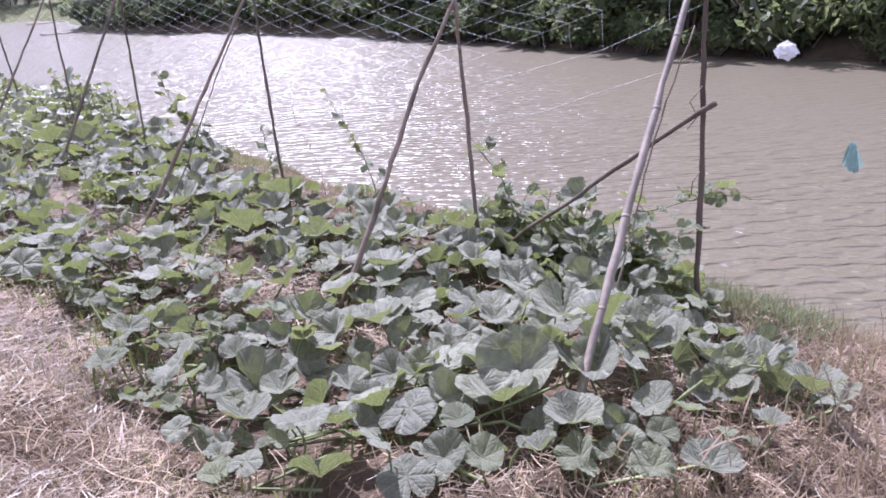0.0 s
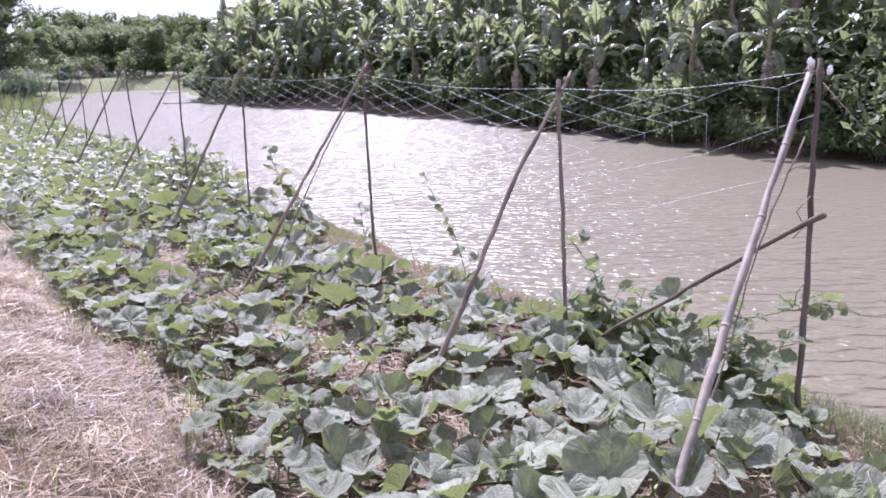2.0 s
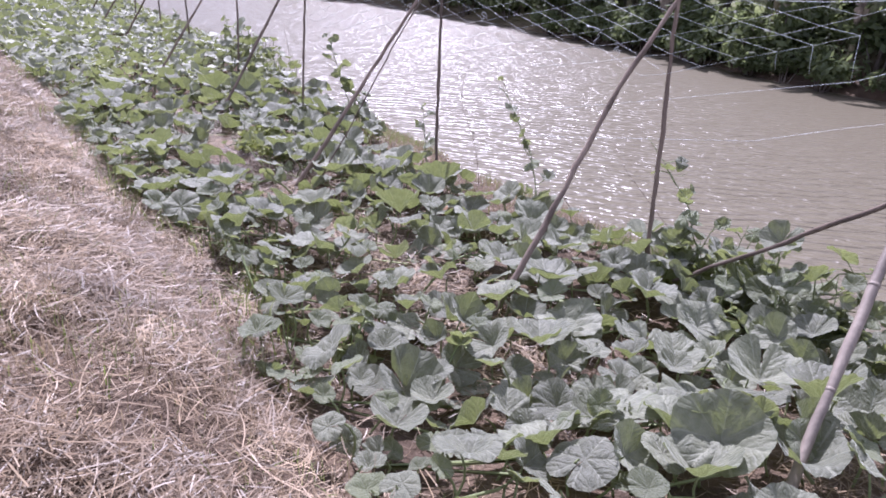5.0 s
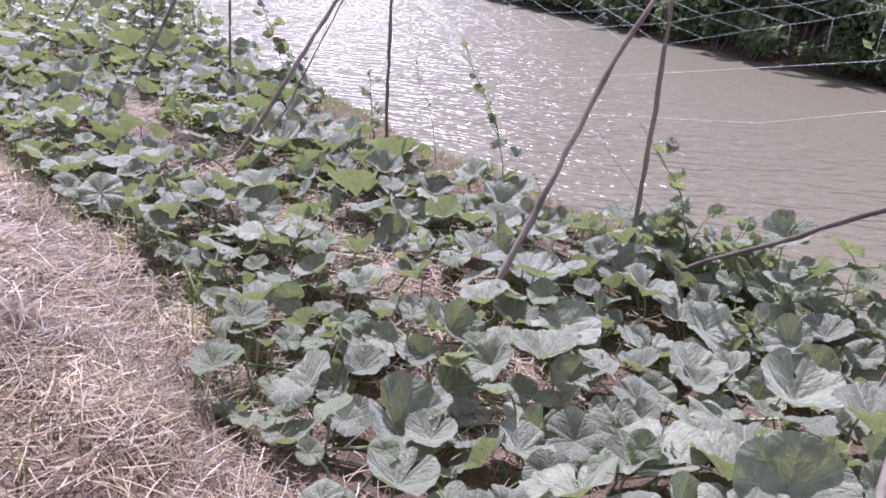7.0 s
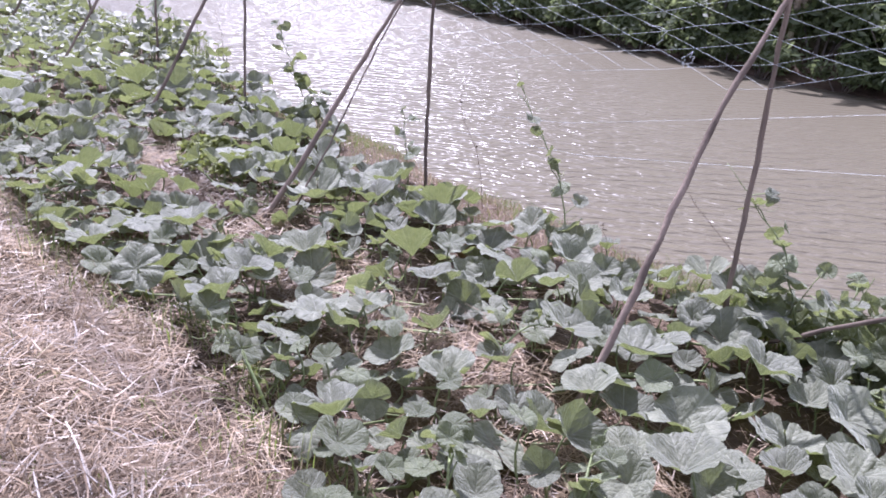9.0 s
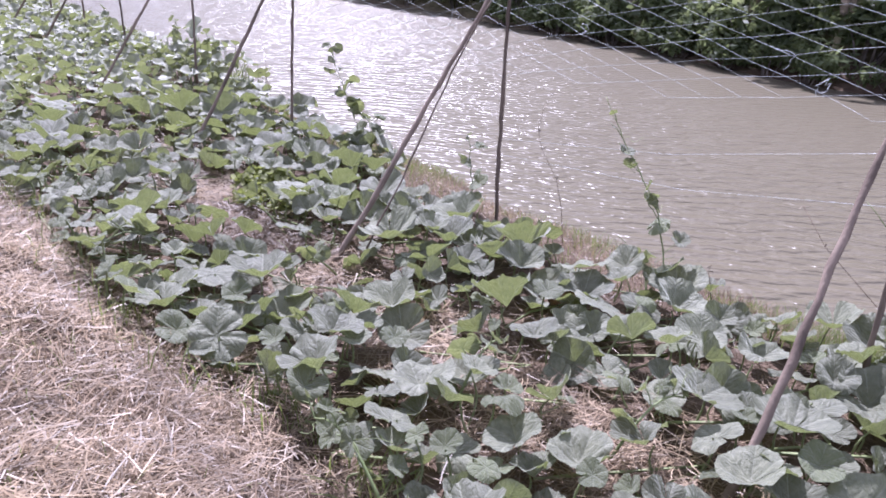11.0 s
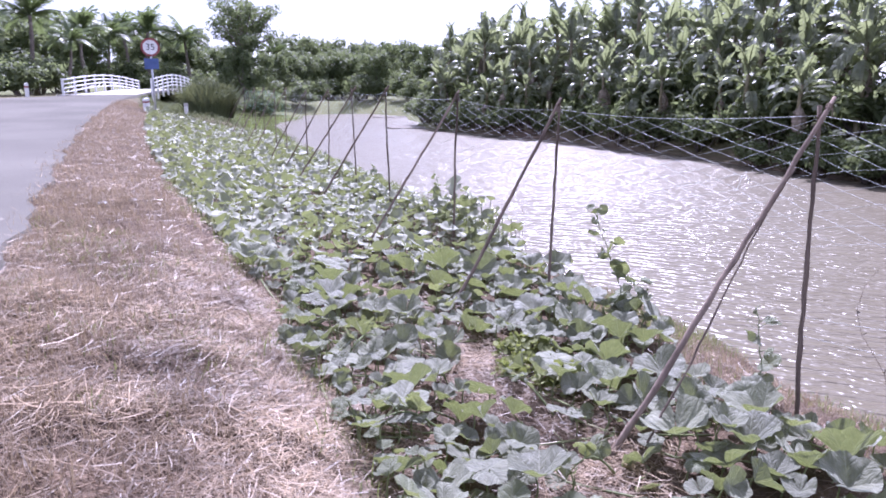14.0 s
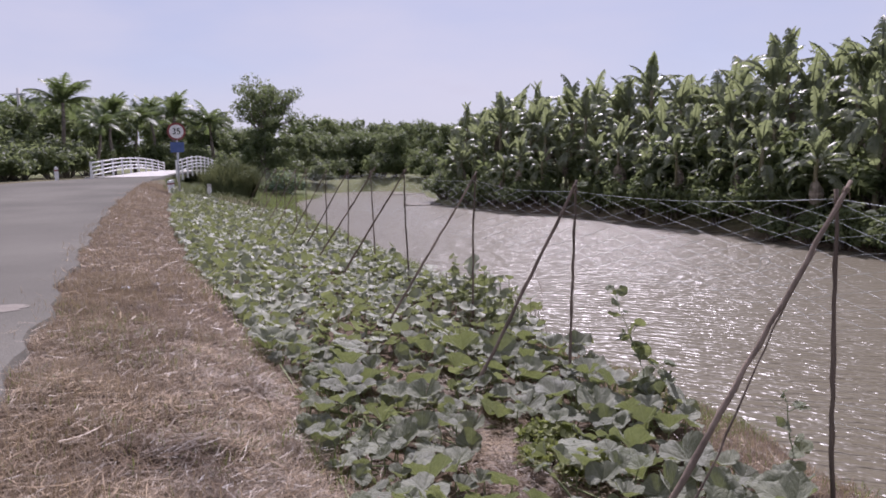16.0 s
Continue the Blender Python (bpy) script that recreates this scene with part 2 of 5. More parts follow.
M_PALM = material("palm_frond", (0.07, 0.10, 0.05), (0.13, 0.17, 0.075), 0.8, 0.4, 0.0, 5, 0.3, translucent=(0.18, 0.23, 0.08), share=0.45)
M_BARK = material("bark", (0.12, 0.10, 0.08), (0.22, 0.19, 0.16), 4, 0.9, 0.8, 30, 0.1, distance=0.02)
M_REED = material("reed_blades", (0.10, 0.13, 0.065), (0.19, 0.225, 0.115), 2, 0.7, 0.0, 40, 0.3, translucent=(0.16, 0.17, 0.07), share=0.35)
M_SAND = material("spilt_sand", (0.19, 0.17, 0.145), (0.27, 0.24, 0.205), 3, 0.95, 0.5, 60, 0.0)
M_RIND = material("pumpkin_rind", (0.26, 0.15, 0.09), (0.42, 0.27, 0.17), 9, 0.6, 0.5, 45, 0.1, distance=0.004)
M_ROOF = material("pale_roof_sheet", (0.5, 0.5, 0.5), (0.62, 0.62, 0.62), 2, 0.5, 0.2, 20, 0.0)


def ground_material():
    """Bare soil and dry straw litter by the bed, dry turf on the shoulder, meadow beyond."""
    m = material("ground_cover", (0.07, 0.048, 0.033), (0.155, 0.11, 0.075), 2.2, 0.95, 1.0, 38, 0.0, distance=0.04)
    n, l = m.node_tree.nodes, m.node_tree.links
    bsdf = n["Principled BSDF"]
    src = bsdf.inputs["Base Color"].links[0].from_socket
    att = n.new("ShaderNodeAttribute")
    att.attribute_name = "meadow"
    tc, nz = n.new("ShaderNodeTexCoord"), n.new("ShaderNodeTexNoise")
    nz.inputs["Scale"].default_value, nz.inputs["Detail"].default_value = 0.5, 8
    l.new(tc.outputs["Object"], nz.inputs["Vector"])
    col = n.new("ShaderNodeMix")
    col.data_type = "RGBA"
    col.inputs["A"].default_value, col.inputs["B"].default_value = (0.07, 0.10, 0.03, 1), (0.20, 0.19, 0.09, 1)
    l.new(nz.outputs["Fac"], col.inputs["Factor"])
    mix = n.new("ShaderNodeMix")
    mix.data_type = "RGBA"
    l.new(att.outputs["Fac"], mix.inputs["Factor"]), l.new(src, mix.inputs["A"]), l.new(col.outputs["Result"], mix.inputs["B"])
    l.new(mix.outputs["Result"], bsdf.inputs["Base Color"])
    return m


def water_material():
    """Muddy canal water with small wind ripples."""
    m = bpy.data.materials.new("muddy_water")
    m.use_nodes = True
    n, l = m.node_tree.nodes, m.node_tree.links
    bsdf = n["Principled BSDF"]
    bsdf.inputs["Roughness"].default_value = 0.31
    bsdf.inputs["IOR"].default_value = 1.33
    bsdf.inputs["Specular IOR Level"].default_value = 0.37
    tc = n.new("ShaderNodeTexCoord")
    mp = n.new("ShaderNodeMapping")
    mp.inputs["Rotation"].default_value = (0, 0, radians(-14))
    mp.inputs["Scale"].default_value = (0.6, 1.0, 1.0)
    l.new(tc.outputs["Object"], mp.inputs[0])
    crest, crest2 = n.new("ShaderNodeTexWave"), n.new("ShaderNodeTexWave")
    chop, mud = n.new("ShaderNodeTexNoise"), n.new("ShaderNodeTexNoise")
    for node, scale, twist in ((crest, 1.3, 7.5), (crest2, 2.5, 8.5)):
        node.bands_direction = "Y"
        node.inputs["Scale"].default_value, node.inputs["Distortion"].default_value = scale, twist
        node.inputs["Detail"].default_value, node.inputs["Detail Scale"].default_value, node.inputs["Detail Roughness"].default_value = 3, 1.6, 0.55
    turn = n.new("ShaderNodeMapping")
    turn.inputs["Rotation"].default_value = (0, 0, radians(9))
    turn.inputs["Scale"].default_value = (0.65, 1.0, 1.0)
    l.new(tc.outputs["Object"], turn.inputs[0])
    chop.inputs["Scale"].default_value, chop.inputs["Detail"].default_value = 9, 3
    mud.inputs["Scale"].default_value, mud.inputs["Detail"].default_value = 0.12, 4
    l.new(mp.outputs[0], crest.inputs["Vector"]), l.new(turn.outputs[0], crest2.inputs["Vector"]), l.new(mp.outputs[0], chop.inputs["Vector"]), l.new(tc.outputs["Object"], mud.inputs["Vector"])
    add, more = n.new("ShaderNodeMath"), n.new("ShaderNodeMath")
    for node, k in ((add, 0.55), (more, 0.1)):
        node.operation = "MULTIPLY_ADD"
        node.inputs[1].default_value = k
    l.new(crest2.outputs["Fac"], add.inputs[0]), l.new(crest.outputs["Fac"], add.inputs[2])
    l.new(chop.outputs["Fac"], more.inputs[0]), l.new(add.outputs[0], more.inputs[2])
    bp = n.new("ShaderNodeBump")
    bp.inputs["Strength"].default_value, bp.inputs["Distance"].default_value = 1.0, 0.023
    # calmer under the lee of the far bank
    lee = n.new("ShaderNodeVectorMath")
    lee.operation = "DOT_PRODUCT"
    slant = V - U * 0.42
    lee.inputs[1].default_value = slant
    l.new(tc.outputs["Object"], lee.inputs[0])
    calm = n.new("ShaderNodeMapRange")
    calm.inputs["From Min"].default_value, calm.inputs["From Max"].default_value = slant.dot(ORIGIN) + 4.8, slant.dot(ORIGIN) + 9.5
    calm.inputs["To Min"].default_value, calm.inputs["To Max"].default_value = 1.0, 0.45
    waves = n.new("ShaderNodeMath")
    waves.operation = "MULTIPLY"
    l.new(lee.outputs["Value"], calm.inputs["Value"]), l.new(more.outputs[0], waves.inputs[0]), l.new(calm.outputs[0], waves.inputs[1])
    l.new(waves.outputs[0], bp.inputs["Height"]), l.new(bp.outputs[0], bsdf.inputs["Normal"])
    mix = n.new("ShaderNodeMix")
    mix.data_type = "RGBA"
    mix.inputs["A"].default_value, mix.inputs["B"].default_value = (0.128, 0.112, 0.079, 1), (0.158, 0.137, 0.096, 1)
    l.new(mud.outputs["Fac"], mix.inputs["Factor"]), l.new(mix.outputs["Result"], bsdf.inputs["Base Color"])
    return m


M_GROUND, M_WATER = ground_material(), water_material()


# ---- mesh helpers ----
class Soup:
    """Vertices, faces and material slots that become one mesh."""

    def __init__(self):
        self.v, self.f, self.uv, self.k = [], [], {}, []

    def face(self, pts, k=0):
        i = len(self.v)
        self.v.extend(tuple(p) for p in pts)
        self.f.append(tuple(range(i, i + len(pts))))
        self.k.append(k)

    def tube(self, pts, radii, n=6, k=0, cap=True):
        """A bent tube along points."""
        pts = [Vector(p) for p in pts]
        base = len(self.v)
        for i, p in enumerate(pts):
            d = (pts[min(i + 1, len(pts) - 1)] - pts[max(i - 1, 0)]).normalized()
            a = d.orthogonal().normalized() if abs(d.z) > 0.9 else d.cross(Vector((0, 0, 1))).normalized()
            if abs(d.z) > 0.9:
                a = (Vector((1, 0, 0)) - d * d.x).normalized()
            b = d.cross(a)
            r = radii[i] if hasattr(radii, "__len__") else radii
            for j in range(n):
                t = 2 * math.pi * j / n
                self.v.append(tuple(p + a * (math.cos(t) * r) + b * (math.sin(t) * r)))
        for i in range(len(pts) - 1):
            for j in range(n):
                q = base + i * n
                self.f.append((q + j, q + (j + 1) % n, q + n + (j + 1) % n, q + n + j))
                self.k.append(k)
        if cap:
            self.f.append(tuple(base + j for j in reversed(range(n))))
            self.f.append(tuple(base + (len(pts) - 1) * n + j for j in range(n)))
            self.k += [k, k]

    def box(self, lo, hi, k=0, m=None):
        c = [Vector((x, y, z)) for z in (lo[2], hi[2]) for y in (lo[1], hi[1]) for x in (lo[0], hi[0])]
        if m is not None:
            c = [m @ p for p in c]
        i = len(self.v)
        self.v.extend(tuple(p) for p in c)
        for q in ((0, 2, 3, 1), (4, 5, 7, 6), (0, 1, 5, 4), (2, 6, 7, 3), (0, 4, 6, 2), (1, 3, 7, 5)):
            self.f.append(tuple(i + j for j in q))
            self.k.append(k)

    def ribbon(self, pts, side, widths, k=0):
        """A flat bent strip."""
        i = len(self.v)
        for p, w in zip(pts, widths):
            self.v.append(tuple(p - side * w))
            self.v.append(tuple(p + side * w))
        for j in range(len(pts) - 1):
            q = i + 2 * j
            self.f.append((q, q + 1, q + 3, q + 2))
            self.k.append(k)

    def mesh(self, name, mats, smooth_shade=True):
        me = bpy.data.meshes.new(name)
        me.from_pydata(self.v, [], self.f)
        for m in (mats if isinstance(mats, (list, tuple)) else [mats]):
            me.materials.append(m)
        if any(self.k):
            me.polygons.foreach_set("material_index", self.k)
        me.polygons.foreach_set("use_smooth", [smooth_shade] * len(self.f))
        me.update()
        return me


def part(name, data, parent, label="", place=None):
    """One mesh object under a thing or a part. data: a mesh."""
    ob = new(name, data)
    ob.parent = parent
    if place is not None:
        ob.matrix_basis = place
    if label:
        ob["label"] = label
    return ob


def thing(name, place, label, category, group="", kind=""):
    ob = new(name)
    ob.empty_display_size = 0.1
    ob.matrix_basis = place if isinstance(place, Matrix) else Matrix.Translation(place)
    return tagged(ob, label, category, group, kind)


FRAME = Matrix(((U.x, V.x, 0, 0), (U.y, V.y, 0, 0), (0, 0, 1, 0), (0, 0, 0, 1)))   # turns s, w into the world


def upright(s, w, turn=0.0, scale=1.0, up=0.0):
    return Matrix.Translation(on(s, w, up)) @ Matrix.Rotation(turn, 4, "Z") @ Matrix.Scale(scale, 4)


# ---- ground, water, road ----
def spaced(stops):
    out = []
    for a, b, step in stops:
        k = max(1, round((b - a) / step))
        out += [a + (b - a) * i / k for i in range(k)]
    return out + [stops[-1][1]]


def build_ground():
    ss = spaced([(-900, -60, 140), (-60, -8, 4), (-8, 14, 0.2), (14, 40, 0.6), (40, 80, 2), (80, 1000, 115)])
    ws = spaced([(-900, -60, 140), (-60, -14, 6), (-14, -5, 0.9), (-5, 2.6, 0.12), (2.6, 12, 1.5), (12, 20, 0.5), (20, 60, 5), (60, 900, 140)])
    verts, faces, mead = [], [], []
    for s in ss:
        for w in ws:
            verts.append(tuple(at(s, w, ground(s, w))))
            k = max(smooth(w, 13, 16), smooth(-w, 12, 14), smooth(s, 30, 45) * (1 - 0.5 * smooth(-w, 3, 4)), smooth(s, 60, 64))
            mead.append(k)
    n = len(ws)
    for i in range(len(ss) - 1):
        for j in range(n - 1):
            faces.append((i * n + j, i * n + j + 1, (i + 1) * n + j + 1, (i + 1) * n + j))
    me = bpy.data.meshes.new("ground")
    me.from_pydata(verts, [], faces)
    me.materials.append(M_GROUND)
    me.attributes.new("meadow", "FLOAT", "POINT").data.foreach_set("value", mead)
    me.polygons.foreach_set("use_smooth", [True] * len(faces))
    me.flip_normals()
    me.update()
    tagged(new("ground", me), "river bank of dry soil and turf sloping to the canal", "ground", kind="structure")


def build_water():
    so = Soup()
    for i in range(15):
        s0, s1 = -60 + i * 9, -60 + (i + 1) * 9
        so.face([at(s0, -0.5, WATER), at(s0, 20, WATER), at(s1, 20, WATER), at(s1, -0.5, WATER)])
    ob = new("water", so.mesh("water", M_WATER))
    tagged(ob, "muddy brown canal water with small wind ripples", "water", kind="structure")


def road_right(s):
    return lerp_table(s, [(-40, -4.7), (5, -4.7), (8.3, -4.9), (12, -5.1), (16, -5.27), (22, -5.38), (30, -5.2), (46, -4.4), (52, -3.6), (66, -0.7), (80, 2.0)]) + 0.05 * math.sin(s * 2.1) + 0.03 * math.sin(s * 5.3) + 0.025 * noise.noise((s * 4.0, 3.3, 0.7))


def road_left(s):
    return lerp_table(s, [(-40, -10.5), (34, -11.2), (42, -9.3), (46, -8.3), (66, -4.9), (80, -2.4)])


def road_z(s):
    return 0.40 + 0.62 * smooth(s, 10, 40) + 0.25 * smooth(s, 44, 60) - 0.2 * smooth(s, 68, 80)


def build_road():
    so = Soup()
    ss = spaced([(-60, -6, 6), (-6, 24, 0.12), (24, 90, 1.5)])
    for a, b in zip(ss, ss[1:]):
        l0, l1, r0, r1 = road_left(a), road_left(b), road_right(a), road_right(b)
        for k in range(4):
            x0, x1, y0, y1 = (l0 + (r0 - l0) * k / 4, l0 + (r0 - l0) * (k + 1) / 4, l1 + (r1 - l1) * k / 4, l1 + (r1 - l1) * (k + 1) / 4)
            so.face([at(a, x0, road_z(a) + 0.012), at(a, x1, road_z(a) + 0.012), at(b, y1, road_z(b) + 0.012), at(b, y0, road_z(b) + 0.012)][::-1])
        so.face([at(a, r0, road_z(a) + 0.012), at(a, r0 + 0.05, road_z(a) - 0.12), at(b, r1 + 0.05, road_z(b) - 0.12), at(b, r1, road_z(b) + 0.012)][::-1])
        so.face([at(a, l0, road_z(a) + 0.012), at(a, l0 - 0.1, road_z(a) - 0.3), at(b, l1 - 0.1, road_z(b) - 0.3), at(b, l1, road_z(b) + 0.012)])
    tagged(new("road", so.mesh("road", M_ROAD)), "worn grey asphalt road with ragged edges", "road", kind="structure")


build_ground(), build_water(), build_road()


# ---- trellis of stakes ----
def crooked(a, b, r0, r1, bend, n=9, seed=0):
    """Points and radii of a slightly crooked stick."""
    g = random.Random(seed)
    a, b = Vector(a), Vector(b)
    side = (b - a).cross(Vector((0.3, 1, 0.2))).normalized()
    up = (b - a).cross(side).normalized()
    o = g.uniform(0, 6)
    pts = [a.lerp(b, i / (n - 1)) + side * (bend * math.sin(math.pi * i / (n - 1)) + 0.5 * bend * math.sin(o + 9 * i / n) + 0.006 * g.uniform(-1, 1)) + up * (0.4 * bend * math.sin(o + 5 * i / n) * math.sin(math.pi * i / (n - 1))) for i in range(n)]
    rad = [(r0 + (r1 - r0) * i / (n - 1)) * (1 + 0.16 * g.uniform(-1, 1)) for i in range(n)]
    return pts, rad


def stake(name, a, b, r0, r1, bend, mat, label, seed, group, knots=0):
    so = Soup()
    pts, rad = crooked(Vector((0, 0, 0)), Vector(b) - Vector(a), r0, r1, bend, 19, seed)
    so.tube(pts, rad, 8)
    ob = new(name, so.mesh(name, mat))
    ob.location = a
    tagged(ob, label, "stake", group)
    if knots:
        g = random.Random(seed + 50)
        for i in range(knots):
            k = 1 + (i * 17) // knots
            d = (pts[k + 1] - pts[k]).normalized()
            kn = Soup()
            kn.tube([pts[k] - d * 0.008, pts[k], pts[k] + d * 0.008], [rad[k] * 1.02, rad[k] * 1.1, rad[k] * 1.02], 8)
            part("node_ring", kn.mesh("node_ring", mat), ob)
    return ob


def lashing(ob, a, b, r, seed):
    """Twine wound round a stake near its head, with a loose end."""
    g = random.Random(seed)
    d = (Vector(b) - Vector(a)).normalized()
    e = d.orthogonal().normalized()
    f = d.cross(e)
    mid = Vector(b) - Vector(a) - d * 0.07
    so = Soup()
    pts = [mid + (e * math.cos(k * 0.9) + f * math.sin(k * 0.9)) * r * 1.15 + d * (0.0013 * k - 0.018 + g.uniform(-0.002, 0.002)) for k in range(29)]
    pts += [pts[-1] + e * 0.012 - Vector((0, 0, 0.02)), pts[-1] + e * 0.02 - Vector((0, 0, 0.06))]
    so.tube(pts, 0.0026, 4)
    part("lashing", so.mesh("lashing", M_CORD), ob, "dark twine lashing at the stake's head")


# each pair of stakes: upright and leaning line at z -0.4 and 1.3, as s and w, then the height of the head
STAKES = [
    ((-1.67, 0.16), (-1.55, 0.26), (-2.06, -1.71), (-1.49, 0.21), 1.47),
    ((-0.03, 0.01), (0.03, -0.05), (-0.08, -1.26), (0.05, 0.0), 1.36),
    ((2.67, 0.03), (2.76, 0.06), (2.59, -1.38), (2.67, -0.07), 1.43),
    ((5.67, -0.09), (5.74, 0.01), (5.47, -1.17), (5.69, -0.07), 1.38),
    ((8.27, -0.06), (8.31, 0.01), (8.24, -1.25), (8.3, -0.09), 1.44),
    ((11.43, 0.04), (11.31, -0.04), (12.41, -0.94), (11.15, -0.2), 1.5),
    ((13.91, 0.1), (13.96, 0.06), (14.62, -1.01), (13.87, -0.03), 1.5),
    ((16.19, 0.03), (16.17, 0.08), (17.19, -0.83), (16.2, -0.01), 1.42)]
for i, s in enumerate((18.67, 21.9, 23.95, 26.7, 29.1, 32.6)):
    STAKES.append(((s, 0.02), (s + (0.04, -0.05, 0.03)[i % 3], 0.04), (s + 0.6, -0.9), (s + 0.02, -0.02), 1.42 + 0.04 * (i % 2)))
HEADS = []


def on_line(low, high, z):
    """The place of that height on a stake's line."""
    k = (z + 0.4) / 1.7
    return at(low[0] + (high[0] - low[0]) * k, low[1] + (high[1] - low[1]) * k, z)


def footed(low, high):
    """Where a stake's line enters the soil, a little way down."""
    z = -0.4
    for _ in range(12):
        k = (z + 0.4) / 1.7
        z = ground(low[0] + (high[0] - low[0]) * k, low[1] + (high[1] - low[1]) * k) - 0.06
    return on_line(low, high, z)


for i, (low, high, llow, lhigh, top) in enumerate(STAKES):
    head = on_line(low, high, top)
    HEADS.append(((head - ORIGIN).dot(U), (head - ORIGIN).dot(V), top))
    ends = footed(low, high), head
    post = stake("upright_stake", *ends, 0.0165 if i else 0.02, 0.012, [0.01, 0.012, 0.006, -0.008][i % 4], M_POLE,
          "dark weathered wooden stake standing upright in the bed", 200 + i, "upright trellis stakes")
    lashing(post, *ends, 0.016, 450 + i)
    ends = footed(llow, lhigh), on_line(llow, lhigh, top + (0.05 if i else -0.02))
    post = stake("leaning_stake", *ends, 0.021 if i == 0 else 0.019, 0.017 if i == 0 else 0.0125,
          0.008 if i == 0 else (0.026 if i == 1 else -0.008), M_BAMBOO if i == 0 else M_POLE,
          "grey bamboo pole leaning against the end stake" if i == 0 else "dark wooden stake leaning from the bed to the upright", 300 + i, "leaning trellis stakes", 5 if i == 0 else 0)
    lashing(post, *ends, 0.021 if i == 0 else 0.016, 480 + i)
POSTS = [h[0] for h in HEADS]
stake("brace_stick", at(-0.34, -0.1, -0.4), at(-1.8, -0.06, 0.73), 0.011, 0.0145, 0.012, M_POLE, "brown stick laid slanting against the end stake", 410, "")
stake("thin_cane", on(2.52, -1.3, -0.04), at(2.69, -0.17, 1.08), 0.007, 0.005, 0.02, M_POLE, "thin brown cane leaning beside a trellis stake", 411, "thin canes")
stake("thin_cane", on(-1.71, -0.95, -0.04), at(-1.71, -0.17, 1.12), 0.0055, 0.004, 0.02, M_POLE, "thin brown cane leaning beside the end stake", 412, "thin canes")


# ---- net ----
MESH_S, MESH_Z = 0.215, 0.057      # half a mesh along and down


def net_foot(s):
    """How low the net reaches."""
    return lerp_table(s, [(-1.55, 1.42), (-1.4, 1.34), (0.07, 0.79), (2.7, 0.56), (5.8, 0.55), (40, 0.6)])


def net_panel(start, end, mat, seed):
    """Flat diamond netting pulled wide between two stakes under a sagging head cord."""
    so = Soup()
    (s0, w0, z0), (s1, w1, z1) = start, end
    cells = 2 * max(2, round((s1 - s0) / MESH_S / 2))

    def head(k):
        return z0 + (z1 - z0) * k - 0.06 - 0.05 * math.sin(math.pi * k)

    def line(k):
        return w0 + (w1 - w0) * k

    def node(i, j):
        k = i / cells
        h = random.Random(seed * 977 + i * 31 + j)
        belly = math.sin(math.pi * k)
        z = head(k) - 0.015 - MESH_Z * (1 - 0.12 * belly) * j + h.uniform(-0.007, 0.007)
        return s0 + (s1 - s0) * k + h.uniform(-0.014, 0.014), line(k) + 0.007 * belly * j + h.uniform(-0.008, 0.008), z
    r = 0.0009 if s0 < 12 else 0.0011
    so.tube([at(s0 + (s1 - s0) * i / 12, line(i / 12), head(i / 12)) for i in range(13)], r * 1.4, 4)
    rim = {}
    for j in range(15):
        for i in range(cells + 1):
            if (i + j) % 2:
                continue
            a = node(i, j)
            for d in (-1, 1):
                if not 0 <= i + d <= cells:
                    continue
                b = node(i + d, j + 1)
                if b[2] < net_foot(b[0]) - 0.02 or a[2] < net_foot(a[0]) - 0.02:
                    continue
                so.tube([at(*a), at(*b)], r, 3, cap=False)
                rim[i + d] = b
    if s0 < -1:
        for (i, p), ln in zip(sorted(rim.items()), (0.25, 0.24, 0.15, 0.10)):
            a = at(*p)
            so.tube([a, a + Vector((0.004, 0, -ln * 0.6)), a + Vector((0.014, 0.006, -ln))], r, 3)
    ob = new("trellis_net", so.mesh("trellis_net", mat))
    tagged(ob, "pale cord netting stretched between trellis stakes" if mat is M_NET else "green cord netting stretched between trellis stakes", "net", "trellis net panels")


def loose_cord(points, label):
    so = Soup()
    so.tube([at(*p) for p in points], 0.0009, 4)
    tagged(new("cord", so.mesh("cord", M_NET)), label, "cord", "loose trellis cords")


def torn_mesh(s, w, z, seed):
    """A snapped cell of the net, its cords tangled and hanging."""
    g = random.Random(seed)
    so = Soup()
    top = at(s, w, z)
    for k in range(2):
        p, run = Vector((0, 0, 0)), []
        for _ in range(6):
            run.append(p.copy())
            p = p + Vector((g.uniform(-0.03, 0.03), g.uniform(-0.02, 0.02), g.uniform(-0.035, 0.008)))
        so.tube(run, 0.0014, 4)
    ob = new("torn_cord", so.mesh("torn_cord", M_NET))
    ob.location = top
    tagged(ob, "snapped pale cords hanging tangled from the net", "cord", "torn net cords")


for k, p in enumerate(((0.71, 0.0, 1.02), (0.5, 0.0, 0.93), (2.0, 0.0, 1.0), (3.3, 0.03, 0.95))):
    torn_mesh(*p, 70 + k)
loose_cord([(2.7, 0.05, 0.12), (1.33, 0.09, 0.34), (0.0, 0.08, 0.68), (-1.03, 0.07, 0.95), (-1.64, 0.05, 1.2)], "slack pale cord strung from stake to stake")
loose_cord([(2.7, 0.05, 0.0), (1.2, 0.09, 0.16), (0.0, 0.06, 0.42), (-0.56, 0.07, 0.54), (-1.05, 0.07, 0.72), (-1.64, 0.05, 0.92)], "slack pale cord strung from stake to stake")
for i in range(len(POSTS) - 1):
    net_panel(HEADS[i], HEADS[i + 1], M_NETG if i > 8 else M_NET, 40 + i)


